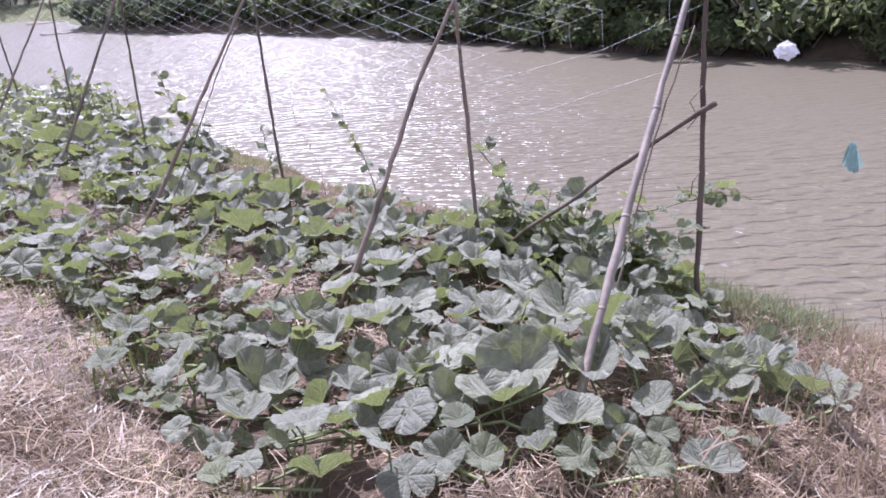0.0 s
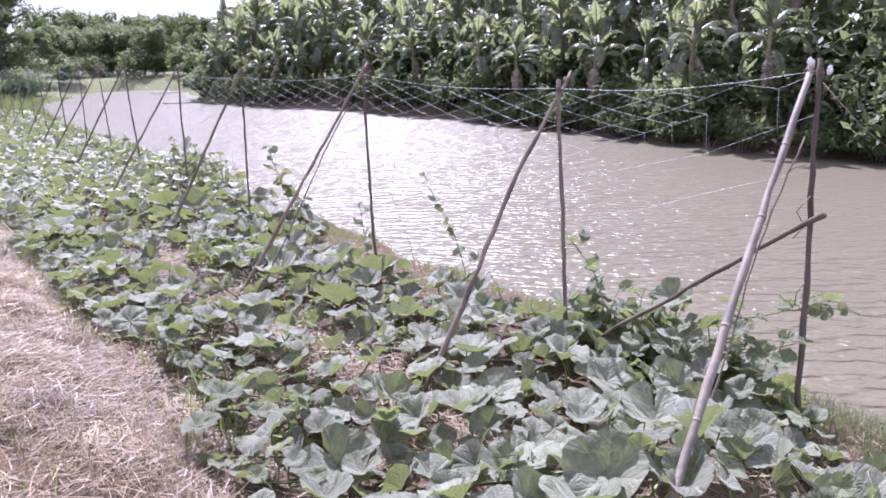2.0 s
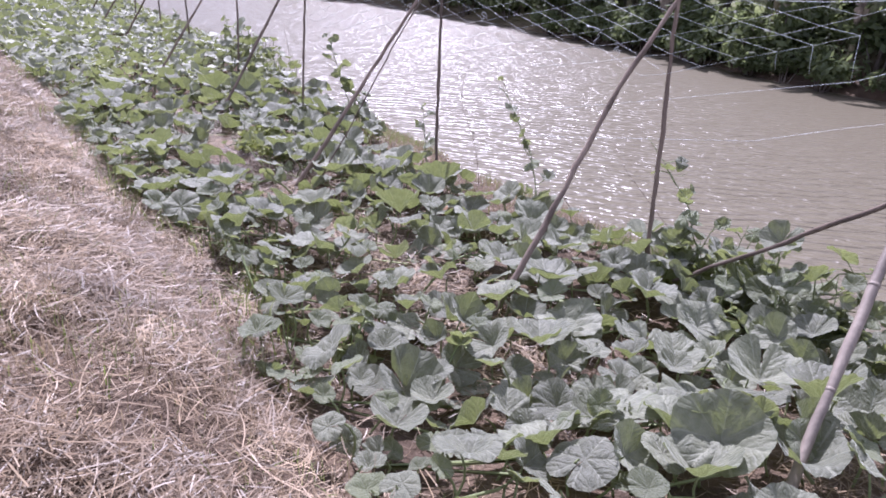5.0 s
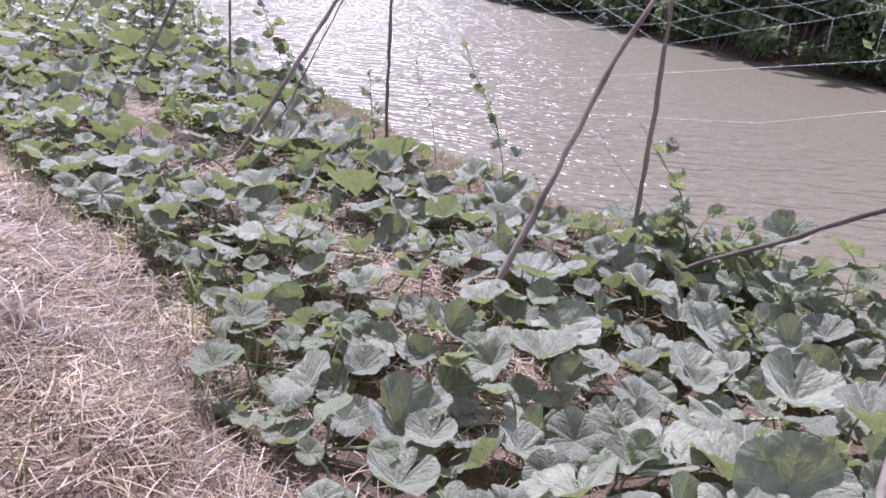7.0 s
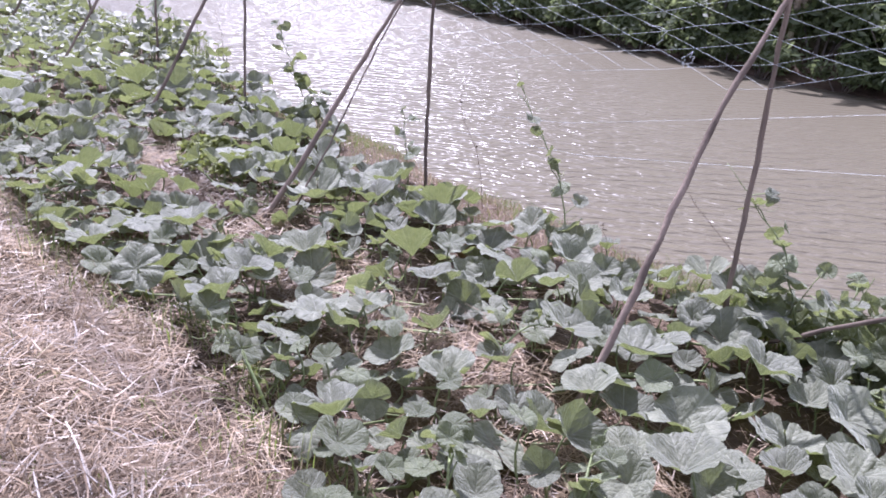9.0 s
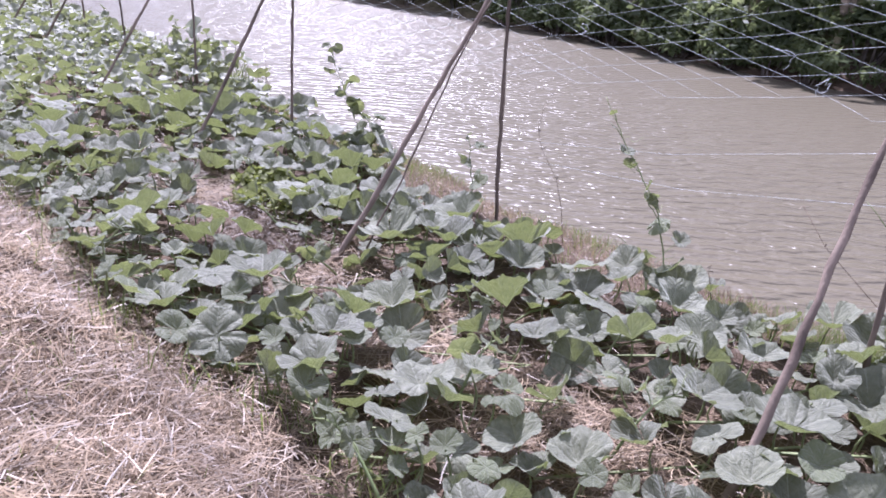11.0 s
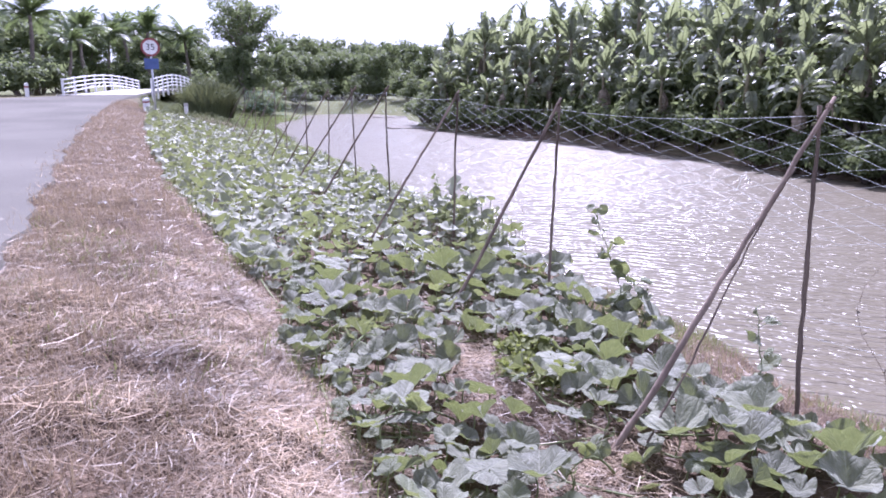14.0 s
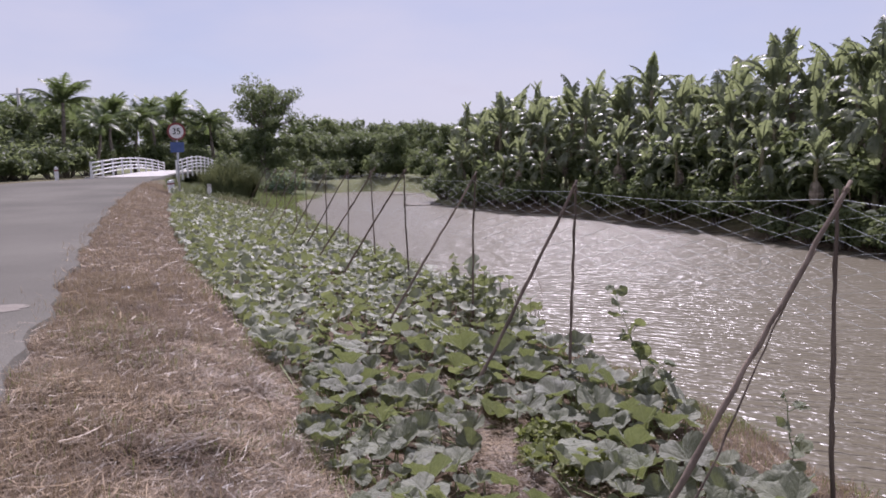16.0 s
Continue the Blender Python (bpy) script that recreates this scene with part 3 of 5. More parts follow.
# ---- hanging plastic bags ----
def crumpled(name, size, mat, seed, label):
    """A crumpled bag of film."""
    bm = bmesh.new()
    bmesh.ops.create_icosphere(bm, subdivisions=3, radius=1)
    for v in bm.verts:
        d = v.co.normalized()
        k = 1 + 0.45 * noise.noise(d * 2.2 + Vector((seed, 0, 0))) + 0.22 * noise.noise(d * 5 + Vector((0, seed, 0)))
        v.co = Vector((d.x * size[0], d.y * size[1], d.z * size[2])) * k
    me = bpy.data.meshes.new(name)
    bm.to_mesh(me)
    bm.free()
    me.materials.append(mat)
    return me


def rag(name, drop, flare, mat, seed):
    """A torn film bag gathered at the knot, flaring down in folds to ragged tails."""
    g = random.Random(seed)
    so = Soup()
    rows, cols = 12, 26
    tail = [0.6 + 0.4 * abs(math.sin(1.5 * math.pi * j / cols + 0.6)) + g.uniform(-0.05, 0.05) for j in range(cols + 1)]
    grid = []
    for i in range(rows + 1):
        q = i / rows
        line = []
        for j in range(cols + 1):
            a = 1.75 * math.pi * j / cols
            r = 0.006 + flare * q ** 0.7 * (1 + 0.28 * math.sin(5 * a + 2 * q) + 0.12 * noise.noise((a, q * 4, seed)))
            line.append((r * math.cos(a) + 0.012 * q * q, 0.6 * r * math.sin(a), 0.05 - drop * q * tail[j]))
        grid.append(line)
    for i in range(rows):
        for j in range(cols):
            so.face([grid[i][j], grid[i][j + 1], grid[i + 1][j + 1], grid[i + 1][j]])
    return so.mesh(name, mat)


white_bag = thing("plastic_bag", at(-2.06, 0.09, 0.98), "crumpled white plastic bag hanging on a string", "bag")
part("bag_film", crumpled("bag_film", (0.05, 0.035, 0.038), M_BAG, 2, ""), white_bag)
so = Soup()
so.tube([at(-1.66, 0.06, 1.36) - white_bag.location, at(-1.86, 0.08, 1.15) - white_bag.location, Vector((0, 0, 0.03))], 0.002, 4)
part("string", so.mesh("string", M_CORD), white_bag)
green_bag = thing("plastic_bag", at(-2.39, 0.17, 0.51), "torn green plastic bag hanging on a string", "bag")
part("bag_film", rag("bag_film", 0.15, 0.036, M_BAGG, 5), green_bag)
so = Soup()
so.tube([at(-1.67, 0.06, 1.34) - green_bag.location, at(-2.05, 0.12, 0.9) - green_bag.location, Vector((0, 0, 0.05))], 0.0003, 4)
part("string", so.mesh("string", M_CORD), green_bag)
for k, (s, w, z) in enumerate(((-1.62, 0.0, 1.46), (-1.70, 0.04, 1.42))):
    ob = new("film_scrap", crumpled("film_scrap", (0.013, 0.01, 0.022), M_BAG, 8 + k, ""))
    ob.location = at(s, w, z)
    tagged(ob, "scrap of white plastic film tied round the stake top", "plastic scrap", "film scraps")
for k, pts in enumerate((((-1.63, 0.05, 0.95), (-1.58, 0.02, 0.93), (-1.55, 0.0, 0.9)), ((-1.64, 0.1, 0.78), (-1.6, 0.05, 0.7), (-1.63, 0.09, 0.62), (-1.59, 0.06, 0.55)), ((-1.64, 0.14, 0.3), (-1.61, 0.12, 0.24), (-1.6, 0.13, 0.16)))):
    so = Soup()
    so.tube([at(*p) for p in pts], 0.003, 5)
    tagged(new("twine", so.mesh("twine", M_CORD)), "loose end of brown twine tied to the end stake", "twine", "twine ends")


# ---- pumpkin bed ----
def pumpkin_leaf(name, seed, mat, rings=6, seg=56):
    """Broad shallow-lobed blade of radius 1, stalk at the notch, creased along its veins."""
    g = random.Random(seed)
    ph, wav = g.uniform(0, 6), g.uniform(0.04, 0.1)
    cup = g.uniform(0.5, 0.95) if seed % 4 else g.uniform(0.0, 0.3)
    power, spill = g.uniform(0.9, 1.5), g.uniform(0.2, 1.0)
    saddle, turn = g.uniform(-0.12, 0.12), g.uniform(0, 3.1)
    curl, bend, hook = g.uniform(0, 6.3), g.choice((0.0, 0.0, 0.5, 1.1)), g.uniform(0.15, 0.5)
    lobes, tip = g.uniform(0.005, 0.03), g.uniform(0.0, 0.04)
    verts, faces, uvs = [(0, 0, 0)], [], [(0.0, 0.0)]
    for i in range(1, rings + 1):
        q = i / rings
        for j in range(seg):
            a = -math.pi + 2 * math.pi * (j + 0.5) / seg
            edge = 1 + lobes * math.cos(5 * a) + tip * math.exp(-(a / 0.35) ** 2) + 0.009 * math.sin(21 * a + ph) + 0.045 * noise.noise((math.cos(a) * 1.4, math.sin(a) * 1.4, seed * 3.7))
            back = abs(abs(a) - math.pi)
            notch = 0.12 + 0.88 * min(1, back / 0.20) ** 0.4
            r = q * edge * notch
            x, y = r * math.cos(a) * 1.0 - 0.10 * q, r * math.sin(a) * 1.1
            z = cup * r ** power + saddle * r * r * math.cos(2 * (a + turn))
            z += wav * q ** 3 * math.sin(4 * a + ph) + 0.028 * q ** 3 * math.sin(9 * a + 2 * ph) + 0.014 * q ** 4 * math.sin(15 * a + 3 * ph)
            z -= spill * max(0.0, q - 0.62) ** 1.6
            z -= 0.045 * math.cos(7 * a * 0.98) * r * (1.1 - 0.85 * q) - 0.01 * math.cos(21 * a + ph) * q * q
            z += 0.09 * r * noise.noise((x * 2.4, y * 2.4, seed * 1.9)) + 0.05 * r * noise.noise((x * 7, y * 7, seed * 2.3))
            fold = max(0.0, x * math.cos(curl) + y * math.sin(curl) - hook)
            z -= bend * fold * fold
            verts.append((x, y, z))
            uvs.append(((a * 0.98) / (2 * math.pi), q))
    for j in range(seg):
        k = (j + 1) % seg
        if j != seg - 1:
            faces.append((0, 1 + j, 1 + k))
            for i in range(rings - 1):
                p = 1 + i * seg
                faces.append((p + j, p + seg + j, p + seg + k, p + k))
    me = bpy.data.meshes.new(name)
    me.from_pydata(verts, [], faces)
    me.materials.append(mat)
    layer = me.uv_layers.new(name="UVMap")
    for lp in me.loops:
        layer.data[lp.index].uv = uvs[lp.vertex_index]
    me.polygons.foreach_set("use_smooth", [True] * len(faces))
    me.update()
    return me


LEAVES = [pumpkin_leaf("leaf", 10 + i, M_LEAF) for i in range(28)]
YOUNG = [pumpkin_leaf("leaf", 40 + i, M_YOUNG) for i in range(5)]
COARSE = [pumpkin_leaf("leaf", 70 + i, M_LEAF, 3, 14) for i in range(8)]
COARSE_YOUNG = [pumpkin_leaf("leaf", 80 + i, M_YOUNG, 2, 12) for i in range(3)]


def bed_left(s):
    return lerp_table(s, [(-3, -1.0), (-2.4, -1.85), (-1.9, -2.45), (-1.4, -2.78), (-0.8, -2.78), (0.3, -2.6), (1.2, -2.5), (1.6, -2.65), (2.2, -2.95), (3.3, -2.95), (4.8, -2.82), (6, -2.95), (9, -3.15), (14, -3.55), (18, -3.85), (30, -4.05)]) + 0.07 * math.sin(s * 2.7) + 0.05 * math.sin(s * 6.1)


def bed_right(s):
    return lerp_table(s, [(-2.5, -0.4), (-1.6, 0.35), (-0.5, 0.3), (1.0, 0.25), (1.6, 0.0), (2.2, -0.12), (3.8, -0.08), (4.6, 0.25), (6, 0.35), (8, 0.7), (30, 0.8)]) + 0.1 * math.sin(s * 3.3)


def density(s, w):
    """How leafy the bed is: a bare furrow runs along it, with gaps."""
    if not (-2.75 < s < 33 and bed_left(s) < w < bed_right(s)):
        return 0.0
    middle = lerp_table(s, [(-0.8, -1.4), (0.0, -1.5), (0.6, -1.42), (1.2, -1.47), (1.8, -1.62), (2.6, -1.66), (3.9, -1.68), (4.5, -1.54), (6.5, -1.74), (8, -1.8), (13.7, -1.5)])
    bare = lerp_table(s, [(-1.2, 0.2), (-0.7, 0.9), (0.4, 1.0), (0.8, 0.9), (1.3, 1.0), (4.6, 1.0), (5.3, 0.7), (6.2, 1.0), (8, 0.85), (11, 0.55)])
    wide = lerp_table(s, [(-0.6, 0.3), (0.3, 0.33), (1.0, 0.3), (2.0, 0.4), (3.6, 0.47), (4.6, 0.42), (5.4, 0.32), (7, 0.32)])
    furrow = 1 - bare * math.exp(-abs((w - middle - 0.04 * math.sin(s * 5)) / wide) ** 3)
    furrow *= 1 - math.exp(-((s + 0.28) / 0.22) ** 2 - ((w + 1.95) / 0.2) ** 2)
    clump = 0.5 + 1.15 * noise.noise((s * 1.4, w * 1.4, 21))
    furrow *= 1 - 0.85 * math.exp(-((s - 3.85) / 0.45) ** 2 - ((w + 1.2) / 0.22) ** 2)
    end = (0.3 + 0.7 * smooth(s, -2.5, -2.0)) * (0.72 + 0.28 * smooth(w, -2.4, -2.0) if s < 7 else 1.0)
    return max(0.0, min(1.0, end * furrow * (0.35 + 0.9 * clump + 0.25 * (s > 6))))


# broad leaves that stand out: place along and across the bed, and radius
BROAD_LOW = [
    (-1.18, -2.87, 0.123), (-1.03, -2.49, 0.139), (-1.44, -2.44, 0.166), (-1.35, -2.01, 0.154), (-1.38, -1.66, 0.178), (-1.37, -1.17, 0.199),
    (-1.49, -0.92, 0.179), (-1.16, -1.55, 0.127), (-0.98, -2.08, 0.129), (-0.84, -1.73, 0.104), (-0.86, -1.19, 0.171), (-0.9, -0.58, 0.191),
    (-0.81, -0.86, 0.138), (0.37, -1.55, 0.151), (-0.14, -1.46, 0.124), (0.26, -1.03, 0.175), (0.09, -0.73, 0.142), (-0.2, -1.96, 0.128),
    (0.03, -2.47, 0.14), (-1.56, -2.03, 0.126), (-1.78, -1.6, 0.17), (-1.71, -0.57, 0.175), (-1.88, -0.75, 0.138), (-1.62, -1.63, 0.138),
    (-1.82, -1.03, 0.156), (1.35, -1.52, 0.16), (1.29, -1.33, 0.14)]
BROAD_HIGH = [
    (0.73, -1.56, 0.137), (0.78, -2.28, 0.148), (0.85, -2.47, 0.122), (-0.61, -1.33, 0.139), (-0.39, -1.7, 0.109), (2.01, -2.97, 0.145),
    (2.21, -2.1, 0.157), (2.66, -1.99, 0.127), (2.91, -3.04, 0.121), (1.67, -3.08, 0.107), (1.53, -2.35, 0.117), (1.01, -1.96, 0.147),
    (1.25, -2.04, 0.128), (1.52, -1.53, 0.135), (1.38, -1.1, 0.172), (1.86, -1.41, 0.132), (1.14, -0.63, 0.167), (0.93, -1.47, 0.124),
    (3.21, -0.97, 0.156), (3.67, -0.73, 0.193), (2.94, -2.25, 0.147), (1.26, 0.32, 0.148), (0.9, -0.25, 0.176), (0.55, -0.57, 0.13),
    (1.98, -2.68, 0.124), (1.93, -2.86, 0.108), (2.71, -1.42, 0.171), (3.16, -0.66, 0.16), (3.7, -2.79, 0.146)]

BROAD_END = [(-2.17, -1.03, 0.1), (-2.37, -0.91, 0.1), (-2.59, -0.86, 0.09), (-2.57, -1.08, 0.08), (-2.45, -1.36, 0.1), (-2.05, -1.21, 0.11), (-1.66, -0.23, 0.13), (-2.01, -0.4, 0.12), (-1.82, -0.52, 0.1)]


def scatter_leaves(s0, s1, target_gap, tries, seed, first=(), shrink=1.0):
    g = random.Random(seed)
    cells, out = {}, []
    for s, w, r in first:
        if w < bed_left(s) + 0.12 or (s > 0 and w < -2.75) or density(s, w) < 0.22:
            continue
        r = min(0.152 if w > -2.2 else 0.105, r * 0.95)
        cells.setdefault((int(s / 0.25), int((w + 9) / 0.25)), []).append((s, w, r))
        out.append((s, w, r))
    for _ in range(tries):
        s, w = g.uniform(s0, s1), g.uniform(-3.9, 0.9)
        d = density(s, w)
        if g.random() > d:
            continue
        size = (0.068 + 0.095 * g.random() ** 1.1) * (0.8 + 0.35 * d) * shrink
        if w < bed_left(s) + 0.35:
            size *= 0.78
        key = (int(s / 0.25), int((w + 9) / 0.25))
        gap = target_gap * (size / 0.12)
        ok = True
        for i in (-1, 0, 1):
            for j in (-1, 0, 1):
                for (s2, w2, r2) in cells.get((key[0] + i, key[1] + j), ()):
                    if (s - s2) ** 2 + (w - w2) ** 2 < gap * gap:
                        ok = False
        if ok:
            cells.setdefault(key, []).append((s, w, size))
            out.append((s, w, size))
    return out


def leaf_pose(p, size, g, steep=0.55):
    """Blade turned anyhow, mostly facing the sky and a little to the sun."""
    wild = 0.36 if g.random() < 0.78 else 0.7
    n = (Vector((0, 0, 1)) + Vector((sun_dir.x, sun_dir.y, 0)) * g.uniform(-0.35, 0.5) + Vector((g.gauss(0, wild), g.gauss(0, wild), 0)) * (steep / 0.55)).normalized()
    q = Vector((0, 0, 1)).rotation_difference(n).to_matrix().to_4x4()
    return Matrix.Translation(p) @ q @ Matrix.Rotation(g.uniform(0, 6.283), 4, "Z") @ Matrix.Diagonal((size, size, size * g.uniform(0.8, 1.2), 1))


def plant_group(leaves, spacing_s, spacing_w):
    plants = {}
    for s, w, r in leaves:
        plants.setdefault((round(s / spacing_s), round((w + 1.6) / spacing_w)), []).append((s, w, r))
    return plants


def stalk_mesh(seed):
    """A ribbed leaf stalk of height 1, a little bowed."""
    g = random.Random(seed)
    so = Soup()
    bx, by = g.uniform(-0.03, 0.03), g.uniform(-0.03, 0.03)
    so.tube([Vector((bx * math.sin(math.pi * k / 4), by * math.sin(math.pi * k / 4), k / 4)) for k in range(5)], [0.006, 0.0055, 0.005, 0.0045, 0.004], 5, cap=False)
    return so.mesh("stalk", M_STEM)


STALKS = [stalk_mesh(i) for i in range(4)]


def along(foot, tip):
    """Maps the upright unit stalk onto the way from foot to tip."""
    d = tip - foot
    return Matrix(((1, 0, d.x, foot.x), (0, 1, d.y, foot.y), (0, 0, d.z, foot.z), (0, 0, 0, 1)))


def mound(s, w):
    """Where the vines pile up and climb along the water side."""
    k = 0.38 * math.exp(-((s - 8.5) / 1.2) ** 2) * smooth(w, -0.5, 0.2)
    k += 0.14 * math.exp(-((s - 4.7) / 0.5) ** 2) * smooth(w, -0.5, 0.1)
    k += 0.4 * math.exp(-((s + 0.68) / 0.6) ** 2) * smooth(w, -0.35, 0.15)
    return k + 0.12 * smooth(s, 8, 10) * smooth(w, -0.3, 0.3)


def pumpkin_plants():
    """Near plants: every leaf is a part of its plant; stalks and runner in one stem."""
    g = random.Random(3)
    near = scatter_leaves(-2.75, 7.0, 0.163, 26000, 11, BROAD_END + BROAD_LOW + BROAD_HIGH)
    for key, leaves in plant_group(near, 1.1, 0.8).items():
        cs = sum(l[0] for l in leaves) / len(leaves)
        cw = sum(l[1] for l in leaves) / len(leaves)
        root = on(cs, cw)
        plant = thing("pumpkin_plant", root, "sprawling pumpkin vine with broad grey-green leaves over straw", "plant", "pumpkin plants")
        stem = Soup()
        order = sorted(leaves, key=lambda l: l[0] + 0.4 * l[1])
        runner = [on(l[0], l[1], 0.02 + 0.03 * g.random()) - root for l in order[::3]]
        if len(runner) > 1:
            stem.tube(runner, 0.007, 5)
        for s, w, r in leaves:
            young = r < 0.115 and g.random() < (0.5 if w < bed_left(s) + 0.45 else 0.22)
            h = 0.04 + 0.17 * g.random() ** 1.2 + 0.4 * (r - 0.08)
            if young:
                r *= 0.75
                h += 0.03
            p = on(s, w, h + mound(s, w) * g.uniform(0.2, 1.4 if r < 0.13 else 0.7))
            foot = on(s + g.uniform(-0.09, 0.09), w + g.uniform(-0.09, 0.09), 0.0)
            part("stalk", g.choice(STALKS), plant, place=along(foot - root, p - root))
            part("leaf", g.choice(YOUNG if young else LEAVES), plant, place=leaf_pose(p - root, r, g, 0.5 if young else (0.55 if r < 0.12 else 0.3)))
        if stem.v:
            part("runner", stem.mesh("runner", M_STEM), plant)


def far_pumpkins():
    """Farther plants: the leaves of each joined into one foliage part."""
    g = random.Random(4)
    far = scatter_leaves(7.0, 33.0, 0.18, 80000, 12, (), 0.7)
    for key, leaves in plant_group(far, 1.5, 1.0).items():
        cs = sum(l[0] for l in leaves) / len(leaves)
        cw = sum(l[1] for l in leaves) / len(leaves)
        root = on(cs, cw)
        plant = thing("pumpkin_plant", root, "sprawling pumpkin vine with broad grey-green leaves over straw", "plant", "pumpkin plants")
        so, stem = Soup(), Soup()
        for s, w, r in leaves:
            young = g.random() < 0.1
            src = g.choice(COARSE_YOUNG if young else COARSE)
            p = on(s, w, g.uniform(0.02, 0.24) + 0.4 * (r - 0.08) + mound(s, w) * g.uniform(0.1, 1.6)) - root
            m = leaf_pose(p, r * 1.05, g, 0.75)
            i = len(so.v)
            so.v.extend(tuple(m @ v.co) for v in src.vertices)
            for f in src.polygons:
                so.f.append(tuple(i + k for k in f.vertices))
                so.k.append(1 if young else 0)
            foot = on(s, w, 0.0) - root
            stem.tube([foot, p], 0.005, 3, cap=False)
        part("foliage", so.mesh("foliage", [M_LEAF, M_YOUNG]), plant)["kind"] = "stuff"
        part("stalk_tangle", stem.mesh("stalk_tangle", M_STEM), plant)["kind"] = "stuff"


pumpkin_plants(), far_pumpkins()


def climbing_shoot(path, seed, leaves, label, size=0.05):
    """A thin shoot that climbs, with small young leaves, tendrils and a hanging tip."""
    g = random.Random(seed)
    pts = [at(*p) if len(p) == 3 else on(*p) for p in path]
    root = pts[0].copy()
    dense = []
    for a, b in zip(pts, pts[1:]):
        for k in range(5):
            dense.append(a.lerp(b, k / 5) + Vector((g.uniform(-1, 1), g.uniform(-1, 1), g.uniform(-1, 1))) * 0.008)
    dense.append(pts[-1])
    shoot = thing("climbing_shoot", root, label, "vine shoot", "climbing pumpkin shoots")
    so = Soup()
    n = len(dense)
    so.tube([p - root for p in dense], [0.006 - 0.004 * i / n for i in range(n)], 5)
    for i in range(leaves):
        k = int((0.12 + 0.85 * i / leaves) * (n - 1))
        p = dense[k]
        d = Vector((g.uniform(-1, 1), g.uniform(-1, 1), g.uniform(0.1, 0.9))).normalized() * g.uniform(0.05, 0.14)
        so.tube([p - root, p + d * 0.6 - root + Vector((0, 0, 0.01)), p + d - root], 0.003, 4, cap=False)
        r = size * g.uniform(0.6, 1.25) * (1 - 0.6 * i / leaves)
        part("leaf", g.choice(YOUNG if g.random() < 0.8 else LEAVES), shoot, place=leaf_pose(p + d - root, r, g, 0.9))
    for i in range(3):
        p = dense[int(n * (0.4 + 0.2 * i)) % n]
        a = g.uniform(0, 6.28)
        so.tube([p - root + Vector((math.cos(a) * t * 0.03, math.sin(a) * t * 0.03, 0.02 * math.sin(t * 2))) for t in range(5)], 0.0014, 3)
    part("stem", so.mesh("stem", M_STEM), shoot)


def dry_shoot(path, seed):
    """A dead hair-thin shoot with a few withered leaf scraps."""
    g = random.Random(seed)
    pts = [at(*p) for p in path]
    root = pts[0].copy()
    shoot = thing("dry_shoot", root, "thin withered brown vine shoot standing above the leaves", "vine shoot", "withered shoots")
    so = Soup()
    so.tube([p - root for p in pts], [0.0025 - 0.0016 * i / len(pts) for i in range(len(pts))], 4)
    part("stem", so.mesh("stem", M_CORD), shoot)
    for p in pts[2:]:
        sc = Soup()
        c = p - root
        a, b = (Vector((g.uniform(-1, 1), g.uniform(-1, 1), g.uniform(-0.6, 0.6))).normalized() for _ in range(2))
        sc.face([c, c + a * 0.014 + b * 0.006, c + a * 0.03, c + a * 0.016 - b * 0.008])
        sc.face([c + a * 0.03, c + a * 0.016 - b * 0.008, c + a * 0.024 - b * 0.018])
        part("withered_leaf", sc.mesh("withered_leaf", M_DRYLEAF), shoot)


dry_shoot([(2.05, 0.1, -0.5), (2.08, 0.08, -0.25), (2.13, 0.05, -0.04), (2.22, 0.05, 0.06), (2.3, 0.05, 0.14), (2.36, 0.06, 0.27), (2.32, 0.05, 0.42), (2.25, 0.05, 0.54)], 61)
dry_shoot([(0.98, 0.25, -0.5), (0.97, 0.2, -0.36), (0.94, 0.1, -0.27), (0.9, 0.05, -0.2)], 62)
dry_shoot([(-0.3, 0.2, -0.4), (0.1, 0.15, -0.1), (0.35, 0.1, 0.1), (0.5, 0.08, 0.28)], 63)
dry_shoot([(6.6, 0.2, -0.5), (6.7, 0.15, -0.1), (6.6, 0.1, 0.15), (6.75, 0.1, 0.4)], 64)


SHOOT = "pale green pumpkin shoot with small leaves reaching up"
climbing_shoot([(1.15, 0.04, -0.55), (1.22, 0.04, -0.25), (1.28, 0.02, 0.0), (1.45, 0.01, 0.2), (1.6, 0.0, 0.38), (1.79, 0.02, 0.6)], 1, 10, SHOOT, 0.075)
climbing_shoot([(-0.4, 0.15, -0.5), (-0.3, 0.1, -0.2), (-0.22, 0.08, 0.02), (-0.05, 0.1, 0.15), (0.22, 0.1, 0.38)], 2, 11, SHOOT, 0.081)
climbing_shoot([(3.1, 0.2, -0.6), (3.17, 0.2, -0.3), (3.2, 0.19, -0.08), (3.25, 0.2, 0.02)], 3, 7, SHOOT, 0.081)
climbing_shoot([(4.6, 0.1, -0.6), (4.65, 0.05, -0.2), (4.75, 0.0, 0.05), (4.9, -0.02, 0.3), (5.04, 0.0, 0.52)], 4, 18, SHOOT, 0.095)
climbing_shoot([(4.4, 0.2, -0.6), (4.5, 0.15, -0.3), (4.55, 0.1, -0.05)], 14, 12, SHOOT, 0.095)
climbing_shoot([(9.3, 0.25, -0.6), (9.35, 0.2, -0.1), (9.4, 0.1, 0.34)], 5, 12, SHOOT, 0.10)
climbing_shoot([(9.0, 0.2, -0.6), (8.95, 0.2, -0.1), (8.8, 0.15, 0.15)], 25, 10, SHOOT, 0.10)
climbing_shoot([(8.3, 0.3, -0.6), (8.25, 0.25, -0.2), (8.18, 0.15, 0.2)], 6, 11, SHOOT, 0.10)
